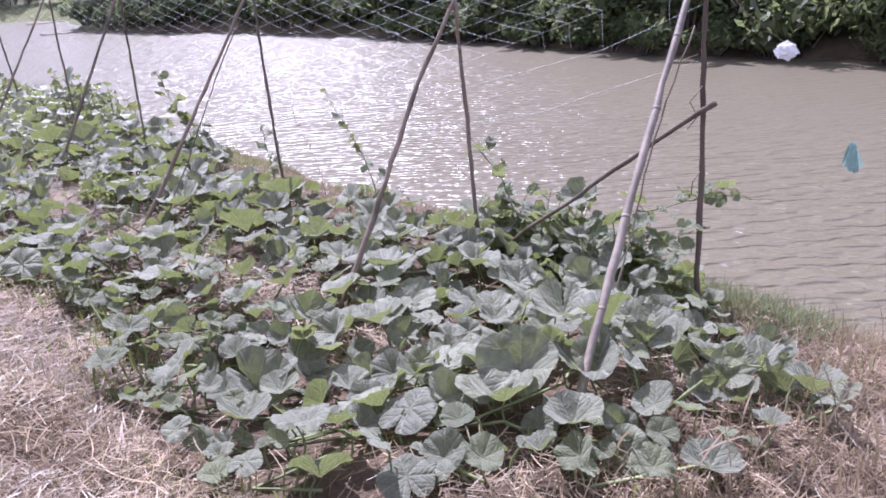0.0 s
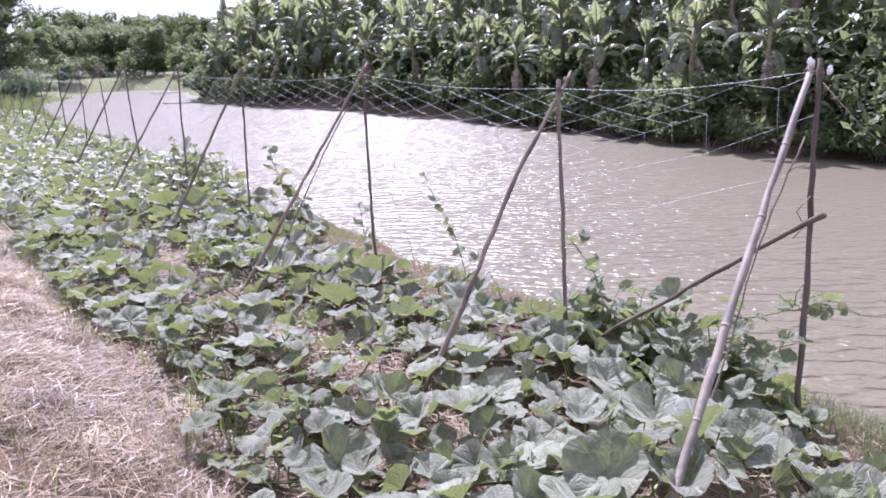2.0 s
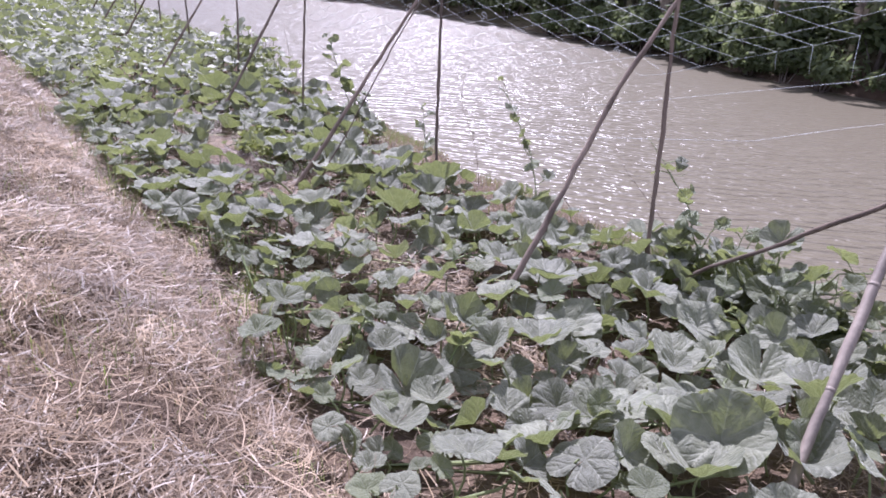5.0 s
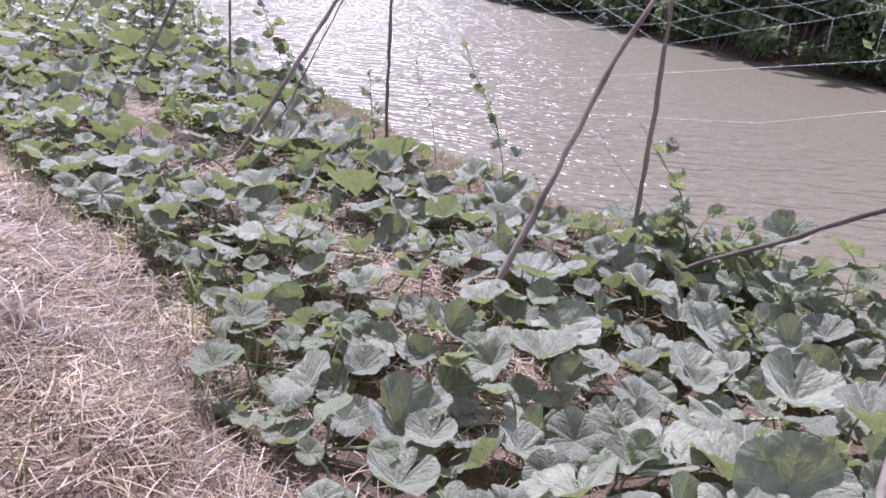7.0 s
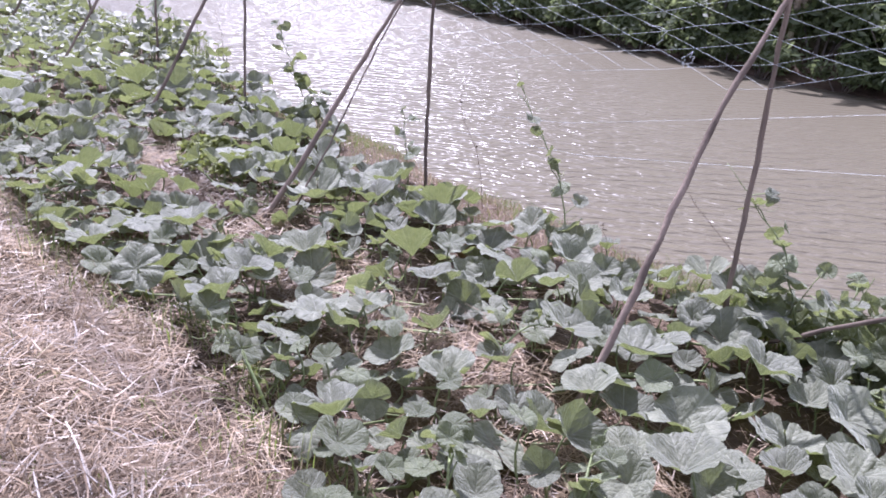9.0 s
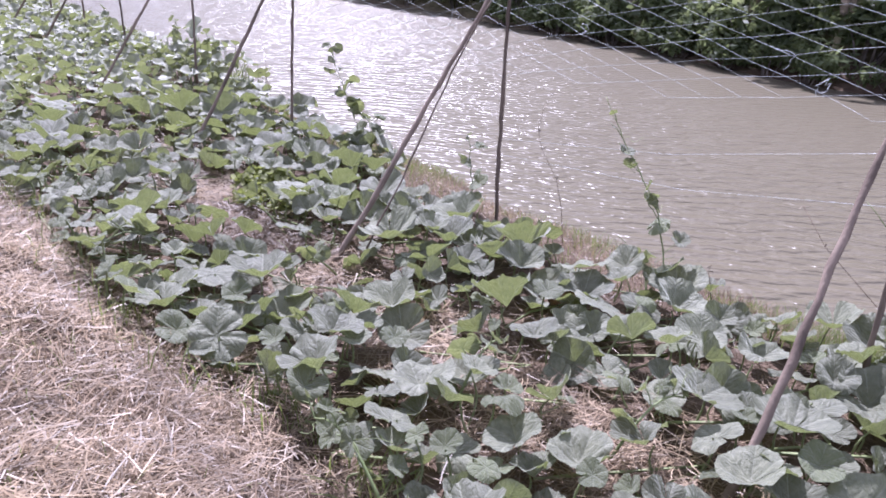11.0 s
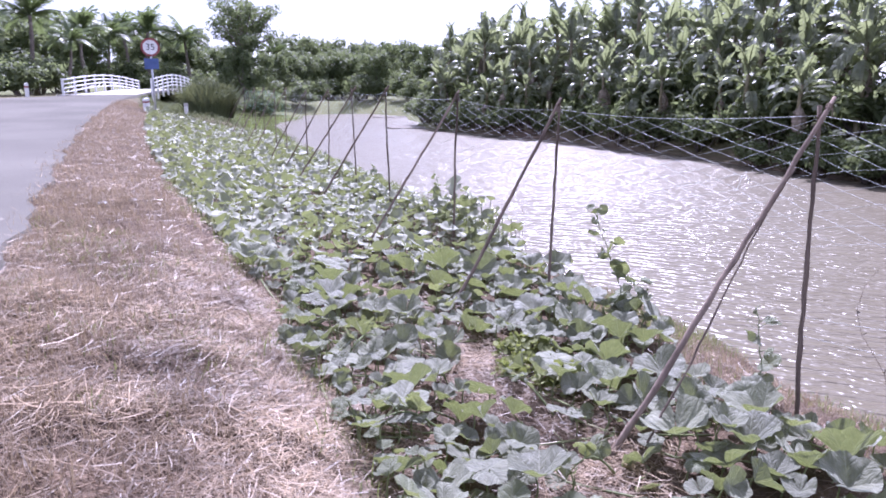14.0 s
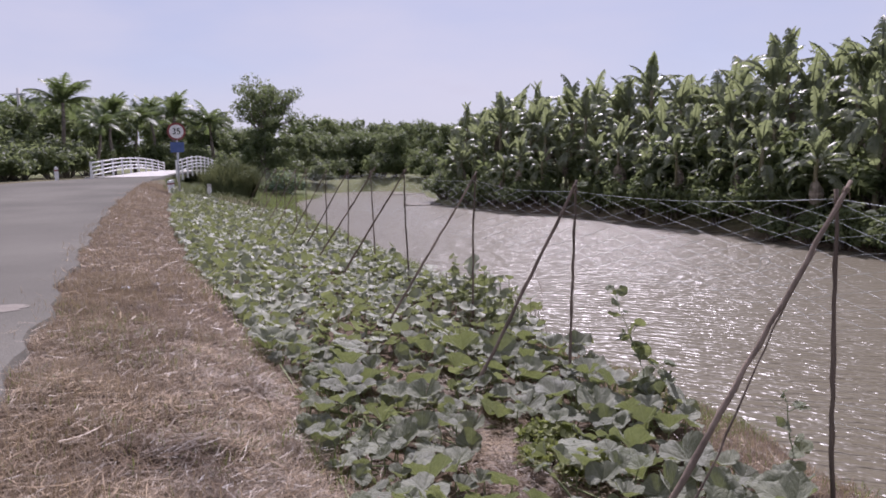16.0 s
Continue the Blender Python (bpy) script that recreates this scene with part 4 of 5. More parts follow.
climbing_shoot([(7.6, 0.3, -0.6), (7.55, 0.25, -0.2), (7.48, 0.15, 0.08)], 16, 10, SHOOT, 0.095)
climbing_shoot([(12.6, 0.25, -0.6), (12.7, 0.2, -0.2), (12.75, 0.1, 0.12)], 9, 10, SHOOT, 0.12)
climbing_shoot([(-0.75, 0.35, -0.65), (-1.04, 0.46, -0.18), (-1.38, 0.5, -0.02), (-1.58, 0.5, 0.05), (-1.95, 0.5, 0.09)], 7, 15, SHOOT, 0.1)
climbing_shoot([(-0.9, 0.3, -0.7), (-1.0, 0.3, -0.35), (-1.2, 0.28, -0.2), (-1.4, 0.3, -0.18)], 8, 8, SHOOT, 0.100)
climbing_shoot([(-0.5, 0.3, -0.7), (-0.55, 0.3, -0.35), (-0.6, 0.28, -0.15)], 18, 8, SHOOT, 0.100)


climbing_shoot([(-1.45, 0.15, -0.6), (-1.5, 0.14, -0.35), (-1.55, 0.12, -0.12), (-1.6, 0.12, 0.02)], 28, 8, SHOOT, 0.105)
climbing_shoot([(-1.2, 0.1, -0.55), (-1.22, 0.12, -0.3), (-1.2, 0.12, -0.05)], 29, 7, SHOOT, 0.10)
for k, (s, w, z) in enumerate(((-0.35, 0.1, -0.02), (-0.6, 0.05, 0.06), (-0.8, 0.1, 0.0), (-1.0, 0.0, -0.08), (-0.5, 0.3, -0.1), (-1.25, 0.2, -0.12), (-0.15, 0.15, -0.1), (-0.7, 0.35, -0.12))):
    climbing_shoot([(s + 0.1, w, -0.65), (s + 0.06, w, -0.4), (s, w, (z - 0.4) / 2), (s - 0.05, w + 0.02, z)], 80 + k, 9, "pumpkin shoot crowded with leaves over the brace stick", 0.115)
TIP = "pale furled pumpkin shoot tip with curling tendrils among the leaves"


def shoot_tip(s, w, seed):
    """A pale thick runner end rising out of the leaves, with furled leaves and long coiling tendrils."""
    g = random.Random(seed)
    root = on(s, w)
    tip = thing("shoot_tip", root, TIP, "vine shoot", "pumpkin shoot tips")
    a = g.uniform(0, 6.283)
    d = Vector((math.cos(a), math.sin(a), 0))
    so = Soup()
    pts = [d * (0.07 * k - 0.1) + Vector((0, 0, 0.03 + 0.16 * math.sin(0.42 * k) + 0.01 * k)) for k in range(7)]
    so.tube(pts, [0.008 - 0.0008 * k for k in range(7)], 6)
    for k in range(2, 7):
        e = pts[k] + Vector((g.uniform(-0.06, 0.06), g.uniform(-0.06, 0.06), g.uniform(0.02, 0.08)))
        so.tube([pts[k], pts[k].lerp(e, 0.6) + Vector((0, 0, 0.01)), e], 0.0035, 4, cap=False)
        part("leaf", g.choice(YOUNG), tip, "young folded leaf", leaf_pose(e, (0.075 - 0.008 * k) * g.uniform(0.8, 1.2), g, 1.3))
    part("stem", so.mesh("stem", M_STEM), tip)
    for k in (3, 5):
        b = g.uniform(0, 6.283)
        coil = Soup()
        out = Vector((math.cos(b), math.sin(b), 0.5))
        coil.tube([pts[k] + out * (0.022 * t) + Vector((math.sin(t * 1.1), math.cos(t * 1.1), math.sin(t * 0.7))) * (0.002 * t) for t in range(10)], 0.0016, 4)
        part("tendril", coil.mesh("tendril", M_STEM), tip)


for i, (s, w) in enumerate(((-0.62, -1.98), (-0.15, -2.12), (0.3, -1.45), (-1.3, -1.9), (0.95, -1.75), (1.7, -1.9), (2.4, -1.6), (-1.9, -1.35), (-1.1, -0.35), (3.2, -1.55), (0.6, -2.5), (2.9, -2.4), (1.2, -0.1), (-2.35, -1.2), (4.6, -1.8), (3.9, -2.6))):
    shoot_tip(s, w, 950 + i)


def pumpkin_fruit(s, w, r):
    """A ripe ribbed fruit, flattened, with its dry stalk."""
    fruit = thing("pumpkin", on(s, w), "ripe tan-brown ribbed pumpkin lying among the leaves", "pumpkin")
    so = Soup()
    rows, cols = 10, 30
    for i in range(rows):
        for j in range(cols):
            quad = []
            for di, dj in ((0, 0), (0, 1), (1, 1), (1, 0)):
                th, ph = math.pi * (i + di) / rows, 2 * math.pi * (j + dj) / cols
                k = r * (1 - 0.07 * abs(math.cos(5 * ph)) ** 6) * (1 - 0.12 * math.exp(-(th / 0.35) ** 2))
                quad.append((k * math.sin(th) * math.cos(ph), k * math.sin(th) * math.sin(ph), r * 0.8 + 0.82 * k * math.cos(th)))
            so.face(quad[::-1])
    bm = bmesh.new()
    bm.from_mesh(so.mesh("shell", M_RIND))
    bmesh.ops.remove_doubles(bm, verts=bm.verts, dist=0.0005)
    me = bpy.data.meshes.new("rind")
    bm.to_mesh(me)
    bm.free()
    me.materials.append(M_RIND)
    part("rind", me, fruit)
    so = Soup()
    so.tube([(0, 0, r * 1.5), (0.006, 0, r * 1.7), (0.025, 0.01, r * 1.85)], [0.012, 0.008, 0.007], 6)
    part("stalk", so.mesh("stalk", M_STEM), fruit)


def weed(s, w, r, h, count, seed):
    """A low bushy weed of many small yellow-green leaves."""
    g = random.Random(seed)
    plant = thing("weed", on(s, w), "low yellow-green weed growing through the straw", "weed", "furrow weeds")
    so, stem = Soup(), Soup()
    for i in range(count):
        a, q = g.uniform(0, 6.283), g.random() ** 0.6
        p = Vector((math.cos(a) * r * q, math.sin(a) * r * q, h * g.uniform(0.25, 1.0) * (1 - 0.4 * q)))
        if i % 3 == 0:
            stem.tube([Vector((p.x * 0.3, p.y * 0.3, -0.02)), p * 0.6, p], 0.002, 3, cap=False)
        m = leaf_pose(p, g.uniform(0.018, 0.036), g, 0.9)
        src = COARSE_YOUNG[i % 3]
        k = len(so.v)
        so.v.extend(tuple(m @ v.co) for v in src.vertices)
        for f in src.polygons:
            so.f.append(tuple(k + n for n in f.vertices))
            so.k.append(0)
    part("foliage", so.mesh("foliage", M_WEED), plant)["kind"] = "stuff"
    part("stem_tangle", stem.mesh("stem_tangle", M_STEM), plant)["kind"] = "stuff"


pumpkin_fruit(1.47, -0.55, 0.095)
for i, (s, w, r, h, n) in enumerate(((3.55, -1.2, 0.2, 0.19, 190), (4.1, -1.18, 0.24, 0.2, 220), (3.85, -1.38, 0.15, 0.13, 90), (2.1, -1.86, 0.1, 0.1, 40), (-0.3, -2.3, 0.1, 0.12, 40), (5.3, -1.7, 0.15, 0.12, 80))):
    weed(s, w, r, h, n, 90 + i)


# ---- straw and grass ----
def strands(name, mat, area, count, length, lift, width, seed, label, flat=True, keep=None, n=4):
    """Many thin bent blades or straws as one joined mesh."""
    g = random.Random(seed)
    so = Soup()
    made = 0
    while made < count:
        s, w = area(g)
        if keep and not keep(s, w, g) or (-6 < w < road_right(s) + 0.03 and g.random() > (0.16 if w > road_right(s) - 0.16 else 0.015)):
            continue
        made += 1
        a = g.uniform(0, 6.283)
        ln = length * g.uniform(0.45, 1.5)
        d = Vector((math.cos(a), math.sin(a), 0))
        side = Vector((-d.y, d.x, 0))
        bend = g.uniform(-0.35, 0.35)
        p0 = on(s, w)
        pts = []
        if flat:
            base_up = g.random() ** 2 * lift
            tilt = g.uniform(-0.25, 0.35)
            for i in range(n):
                k = i / (n - 1)
                pts.append(p0 + (d + side * bend * k) * (ln * (k - 0.5)) + Vector((0, 0, base_up + max(-0.005, tilt * ln * (k - 0.3)) - 0.3 * ln * bend * bend * k)))
        else:
            out = g.uniform(0.15, 0.9)
            for i in range(n):
                k = i / (n - 1)
                pts.append(p0 + d * (ln * out * k * k) + Vector((0, 0, ln * k * (1 - 0.35 * out * k))))
        wd = width * g.uniform(0.6, 1.4)
        tw = (side + Vector((0, 0, g.uniform(-0.6, 0.6)))).normalized()
        so.ribbon(pts, tw, [wd] * (n - 1) + [wd * 0.35])
    ob = new(name, so.mesh(name, mat, False))
    tagged(ob, label, name.replace("_", " "), kind="stuff")


def shoulder(s0, s1):
    return lambda g: (g.uniform(s0, s1), g.uniform(-5.35 if s0 > 0 else -5.0, -2.7))


def patchy(scale, cut, seed):
    return lambda s, w, g: noise.noise((s * scale, w * scale, seed)) + g.uniform(-0.35, 0.35) > cut


strands("straw_litter", M_STRAW, shoulder(-5.5, 6), 56000, 0.12, 0.08, 0.0017, 1, "cut dry straw lying loose on the shoulder",
        keep=lambda s, w, g: w < bed_left(s) + g.uniform(-0.25, 0.12) and (w > -3.75 or g.random() < 0.55) and noise.noise((s * 1.3, w * 1.3, 5)) + g.uniform(-0.4, 0.4) > -0.22)
strands("straw_litter", M_STRAW, lambda g: (g.uniform(-3.6, 7), g.uniform(-2.9, 0.9)), 14000, 0.12, 0.05, 0.0017, 2, "dry straw mulch between the pumpkin leaves")
strands("straw_litter", M_STRAW, lambda g: (g.uniform(-1.2, 6.5), -1.58 + g.gauss(0, 0.26)), 15000, 0.13, 0.09, 0.0017, 22, "thick straw mulch in the furrow between the plants")
strands("straw_litter", M_STRAW, lambda g: (g.uniform(-4.6, -1.9), g.uniform(-2.6, 0.5)), 9000, 0.12, 0.06, 0.0017, 23, "dry straw scattered round the end of the bed")
strands("straw_litter", M_STRAW, lambda g: (g.uniform(-0.5, 4), g.uniform(-3.9, -2.4)), 12000, 0.12, 0.06, 0.0017, 24, "pale dry straw along the edge of the bed")
strands("straw_litter", M_STRAW, shoulder(6, 30), 9000, 0.2, 0.06, 0.005, 3, "cut dry straw lying loose on the shoulder", n=3)
strands("straw_litter", M_STRAW, shoulder(-5.5, 6), 900, 0.21, 0.1, 0.0021, 21, "long loose straws on the shoulder", n=6)
strands("dry_grass", M_DRY, lambda g: (g.uniform(-3, 9), -4.35 + g.gauss(0, 0.35)), 16000, 0.09, 0, 0.0015, 43, "rough brown dry grass along the road", False, lambda s, w, g: w > road_right(s) + g.gauss(0.05, 0.04))
strands("dry_grass", M_DRY, shoulder(-5.5, 7), 11000, 0.11, 0, 0.0014, 4, "short dry grass on the road shoulder", False, patchy(1.1, 0.0, 8))
strands("dry_grass", M_DRY, lambda g: (g.uniform(7, 34), g.uniform(-5.5, -3.3)), 18000, 0.1, 0, 0.003, 5, "short dry grass on the road shoulder", False, n=3)
strands("green_grass", M_GRASS, shoulder(-5.5, 7), 3500, 0.07, 0, 0.002, 6, "thin green grass among the straw", False, patchy(1.3, 0.22, 14))
strands("green_grass", M_GRASS, lambda g: (lambda s: (s, bed_left(s) + g.gauss(0, 0.12)))(g.uniform(-2.5, 12)), 1000, 0.13, 0, 0.0026, 7, "weedy green grass along the bed's edge", False, patchy(1.8, 0.3, 31))
strands("bank_grass", M_GRASS, lambda g: (lambda s: (s, g.uniform(bed_right(s) - 0.1, near_shore(s) + 0.06)))(g.uniform(-6, 9)), 6000, 0.10, 0, 0.0022, 8, "rough green grass on the water's edge", False, patchy(0.9, 0.08, 44))
strands("bank_grass", M_DRY, lambda g: (lambda s: (s, g.uniform(bed_right(s) - 0.1, near_shore(s) + 0.03)))(g.uniform(-6, 9)), 16000, 0.085, 0, 0.002, 9, "dry tan grass on the sloping bank", False)
strands("bank_grass", M_GRASS, lambda g: (lambda s: (s, g.uniform(bed_right(min(s, 30)) - 0.1, near_shore(s) + 0.1)))(g.uniform(9, 58)), 9000, 0.3, 0, 0.009, 10, "rough green grass on the water's edge", False, n=3)
strands("bank_grass", M_REED, lambda g: (g.uniform(-2.3, -0.8), g.uniform(0.2, 1.2)), 2600, 0.12, 0, 0.0016, 41, "fine green grass round the foot of the end stake", False, patchy(1.6, -0.05, 71))
strands("bank_grass", M_GRASS, lambda g: (g.gauss(-0.15, 0.3), g.gauss(0.45, 0.14)), 1500, 0.2, 0, 0.0018, 46, "feathery green grass behind the trellis stakes", False, n=5)
strands("dry_stalks", M_DRY, lambda g: (g.uniform(-4.0, -2.2), g.uniform(-1.8, 0.9)), 260, 0.26, 0, 0.0035, 42, "tall dead orange stalks and grass at the end of the bed", False, n=6)
strands("dry_grass", M_DRY, lambda g: (g.uniform(-6, -2.2), g.uniform(-2.4, 0.9)), 9000, 0.10, 0, 0.0022, 11, "tall dry grass at the end of the bed", False, patchy(1.0, -0.1, 61))
strands("green_grass", M_REED, lambda g: (g.uniform(31, 62), g.uniform(-4.2, 4)), 9000, 0.28, 0, 0.012, 12, "green weeds beyond the bed", False, n=3)


# ---- foliage of trees and bushes ----
def leaf_cloud(so, centre, radii, count, size, g, k=0, hollow=0.55):
    """Small leaves round a clump's shell, turned anyhow."""
    for _ in range(count):
        d = Vector((g.gauss(0, 1), g.gauss(0, 1), g.gauss(0, 1))).normalized()
        q = hollow + (1 - hollow) * g.random()
        q *= 1 + 0.35 * noise.noise(d * 1.7 + Vector(centre) * 0.37)
        p = Vector(centre) + Vector((d.x * radii[0], d.y * radii[1], d.z * radii[2])) * q
        a = (d + Vector((g.gauss(0, 0.6), g.gauss(0, 0.6), g.gauss(0, 0.6) + 0.4))).normalized()
        t = a.orthogonal().normalized()
        t = Matrix.Rotation(g.uniform(0, 6.28), 3, a) @ t
        b = a.cross(t)
        z = size * g.uniform(0.6, 1.4)
        so.face([p - t * z, p - b * z * 0.38, p + t * z, p + b * z * 0.38], k)


def tree_parts(height, spread, seed, airy=False, leaf=0.16, count=150):
    """Meshes of a tree: trunk with limbs, and a crown of leaf clumps with gaps."""
    g = random.Random(seed)
    wood, crown = Soup(), Soup()
    fork = height * (0.2 if not airy else 0.45)
    pts, rad = crooked((0, 0, -0.2), (g.uniform(-0.3, 0.3), g.uniform(-0.3, 0.3), fork), height * 0.03, height * 0.02, 0.12, 7, seed)
    wood.tube(pts, rad, 8)
    tip = pts[-1]
    for i in range(14 if not airy else 20):
        a = 2.4 * i + g.uniform(-0.4, 0.4)
        out = spread * g.uniform(0.35, 0.85) * (0.6 if i % 3 == 0 else 1)
        up = height * g.uniform(0.3 if not airy else 0.55, 0.92) if i % 3 else height * g.uniform(0.82, 0.97)
        end = Vector((math.cos(a) * out, math.sin(a) * out, up))
        lp, lr = crooked(tip, end, height * 0.013, height * 0.004, 0.15, 6, seed + i)
        wood.tube(lp, lr, 5)
        for k in range(3):
            c = lp[-1 - k] + Vector((g.uniform(-0.4, 0.4), g.uniform(-0.4, 0.4), g.uniform(-0.2, 0.4))) * spread * 0.25
            r = spread * g.uniform(0.2, 0.36) * (0.7 if airy else 1)
            leaf_cloud(crown, c, (r, r, r * 0.75), count, leaf, g)
    return wood.mesh("trunk", M_BARK), crown.mesh("crown", M_TREE, False)


def bush_mesh(width, height, seed, mat, leaf=0.13, count=1400, blades=0):
    g = random.Random(seed)
    so, wood = Soup(), Soup()
    for i in range(9):
        a, r = g.uniform(0, 6.28), width * 0.5 * g.random() ** 0.5 * 0.75
        h = height * g.uniform(0.45, 0.85) * (1 - 0.4 * r / width)
        rr = width * g.uniform(0.18, 0.3)
        leaf_cloud(so, (math.cos(a) * r, math.sin(a) * r, h * 0.72), (rr, rr, h * 0.42), count // 9, leaf, g, 0, 0.35)
        wood.tube([(0.1 * math.cos(a), 0.1 * math.sin(a), -0.15), (math.cos(a) * r * 0.6, math.sin(a) * r * 0.6, h * 0.4), (math.cos(a) * r, math.sin(a) * r, h * 0.8)], [0.03, 0.02, 0.01], 4)
    return wood.mesh("wood", M_BARK), so.mesh("foliage", mat, False)


def banana_leaf_mesh(seed, length, droop, mat):
    """A long arched blade on a midrib, torn across into hanging strips."""
    g = random.Random(seed)
    so = Soup()
    n = 16
    curve, p, ang = [], Vector((0, 0, 0)), g.uniform(0.8, 1.35)
    for i in range(n + 1):
        curve.append(p.copy())
        p = p + Vector((math.cos(ang), 0, math.sin(ang))) * (length / n)
        ang -= droop * (0.5 + 1.1 * i / n) / n * 2
    so.tube(curve, [0.028 * (1 - 0.85 * i / n) + 0.004 for i in range(n + 1)], 5)
    for sgn in (-1, 1):
        for i in range(3, n):
            q0, q1 = (i - 3) / (n - 3), (i - 2) / (n - 3)
            w0, w1 = (0.26 * (math.sin(math.pi * min(1, 0.1 + q * 0.92)) ** 0.6) * (1 - 0.2 * q) for q in (q0, q1))
            gap = g.uniform(0.05, 0.5) if g.random() < 0.5 else 0.0
            sag = g.uniform(0.0, 0.6)
            a, b = curve[i], curve[i + 1]
            e = b.lerp(a, gap)
            f0, f1 = a + Vector((0, sgn * w0 * 0.5, w0 * 0.14)), b.lerp(a, gap * 0.5) + Vector((0, sgn * w1 * 0.5, w1 * 0.14))
            so.face([a, f0, f1, b])
            so.face([f0, a + Vector((0.03, sgn * w0, -w0 * sag)), e + Vector((0.02, sgn * w1, -w1 * sag)), f1])
    return so.mesh("leaf", mat, False)


BANANA_LEAVES = [banana_leaf_mesh(500 + i, 1.6 + 0.12 * (i % 4), 0.55 + 0.42 * (i % 4), M_BANANA) for i in range(10)]
DEAD_LEAVES = [banana_leaf_mesh(540 + i, 1.5, 0.9, M_DRYLEAF) for i in range(3)]


def banana_plant(seed):
    g = random.Random(seed)
    plant = thing("banana_plant", Matrix(), "tall banana plant with arching torn green leaves", "banana plant", "banana grove")
    h = g.uniform(2.9, 3.8)
    so = Soup()
    pts, rad = crooked((0, 0, -0.2), (g.uniform(-0.2, 0.2), g.uniform(-0.2, 0.2), h), 0.13, 0.07, 0.05, 7, seed)
    so.tube(pts, rad, 8)
    part("stem", so.mesh("stem", M_PSEUDO), plant)
    top = pts[-1]
    for i in range(14):
        a = i * 2.4 + g.uniform(-0.7, 0.7)
        part("leaf", g.choice(BANANA_LEAVES[min(3, i // 4)::4]), plant, place=Matrix.Translation(top - Vector((0, 0, 0.06 * i))) @ Matrix.Rotation(a, 4, "Z") @ Matrix.Rotation(-0.55 + 0.1 * i + g.uniform(-0.35, 0.35), 4, "Y") @ Matrix.Scale(g.uniform(0.85, 1.15), 4))
    for i in range(2):
        part("dead_leaf", g.choice(DEAD_LEAVES), plant, "withered brown leaf hanging down", Matrix.Translation(top - Vector((0, 0, 0.7 + 0.1 * i))) @ Matrix.Rotation(g.uniform(0, 6.28), 4, "Z") @ Matrix.Rotation(1.9, 4, "Y"))
    return plant


def place_copies(protos, spots, seed, low=0.85, high=1.2):
    """Sets the prototypes on the first spots and copies on the rest."""
    g = random.Random(seed)
    for i, spot in enumerate(spots):
        s, w = spot[:2]
        k = spot[2] if len(spot) > 2 else g.uniform(low, high)
        m = upright(s, w, g.uniform(0, 6.283), k)
        if i < len(protos):
            protos[i].matrix_basis = m
        else:
            copy_thing(protos[i % len(protos)], m @ Matrix.Diagonal((*[1 / x for x in protos[i % len(protos)].scale], 1)))


g0 = random.Random(77)
grove = []
for row in range(5):
    for i in range(46):
        s = -26 + i * 1.6 + g0.uniform(-0.6, 0.6) + row * 0.5
        if s < 46:
            grove.append((s, far_shore(s) + 0.9 + row * 1.5 + g0.uniform(-0.6, 0.6), g0.uniform(0.85, 1.2) * (0.72, 0.92, 1.04, 1.12, 1.15)[row]))
place_copies([banana_plant(600 + i) for i in range(5)], grove, 5)


def bush(seed, width, height, mat, label, leaf=0.13, count=1400):
    b = thing("bush", Matrix(), label, "bush", "bank bushes")
    wood, fol = bush_mesh(width, height, seed, mat, leaf, count)
    part("wood", wood, b)["kind"] = "stuff"
    part("foliage", fol, b)["kind"] = "stuff"
    return b


def tree(seed, height, spread, label, group, airy=False, leaf=0.16, count=150):
    t = thing("tree", Matrix(), label, "tree", group)
    trunk, crown = tree_parts(height, spread, seed, airy, leaf, count)
    part("trunk", trunk, t)
    part("crown", crown, t)
    return t


# low growth that hangs over the far water line, and taller growth among the stems
spots = []
for i in range(52):
    s = -28 + i * 1.45 + g0.uniform(-0.5, 0.5)
    spots.append((s, far_shore(s) + g0.uniform(0.15, 0.7), g0.uniform(0.7, 1.15)))
for i in range(46):
    s = -26 + i * 1.6 + g0.uniform(-0.5, 0.5)
    spots.append((s, far_shore(s) + g0.uniform(1.6, 3.2), g0.uniform(1.2, 1.75)))
for i in range(35):
    s = -24 + i * 1.2 + g0.uniform(-0.4, 0.4)
    spots.append((s, far_shore(s) - g0.uniform(0.0, 0.25), g0.uniform(0.55, 0.8)))
place_copies([bush(700 + i, 2.2, 1.9, M_BUSH, "dark leafy bush hanging over the far water line", 0.12, 1300) for i in range(4)], spots, 9)
# trees beyond the bananas and round the river's far end
TREE = "round leafy tree with a dense dark green crown"
spots = [(44, 17, 0.8), (49, 18.5, 0.8), (53, 20, 0.85), (58, 22, 0.85), (64, 21, 0.8), (70, 17, 0.72), (74, 13, 0.72), (72, 22, 0.85), (78, 8, 0.75), (80, 16, 0.82), (84, 3, 0.9),
         (85, 11, 0.75), (90, 20, 0.85), (92, 6, 0.85), (95, 0, 1.2), (66, 4, 0.8), (62, -13, 0.9), (56, -14, 0.8), (70, -9, 0.9), (80, -12, 1.1), (66, -20, 1.1), (60, -26, 1.1), (88, -5, 1.1), (50, -17, 0.8), (55, -21, 1.0), (64, -33, 1.2), (75, -27, 1.2)]
spots += [(94 + g0.uniform(0, 12), -5 + 3.1 * i, g0.uniform(0.75, 1.4)) for i in range(15)]
spots += [(78, 12, 0.74), (82, 15.5, 0.8), (76, 17.5, 0.74), (73, 15, 0.66), (86, 18.5, 0.85), (83, 10.5, 0.8), (90, 13, 0.9)]
place_copies([tree(800 + i, 6.2, 3.4, TREE, "distant trees", leaf=0.2, count=130) for i in range(4)], spots, 21)
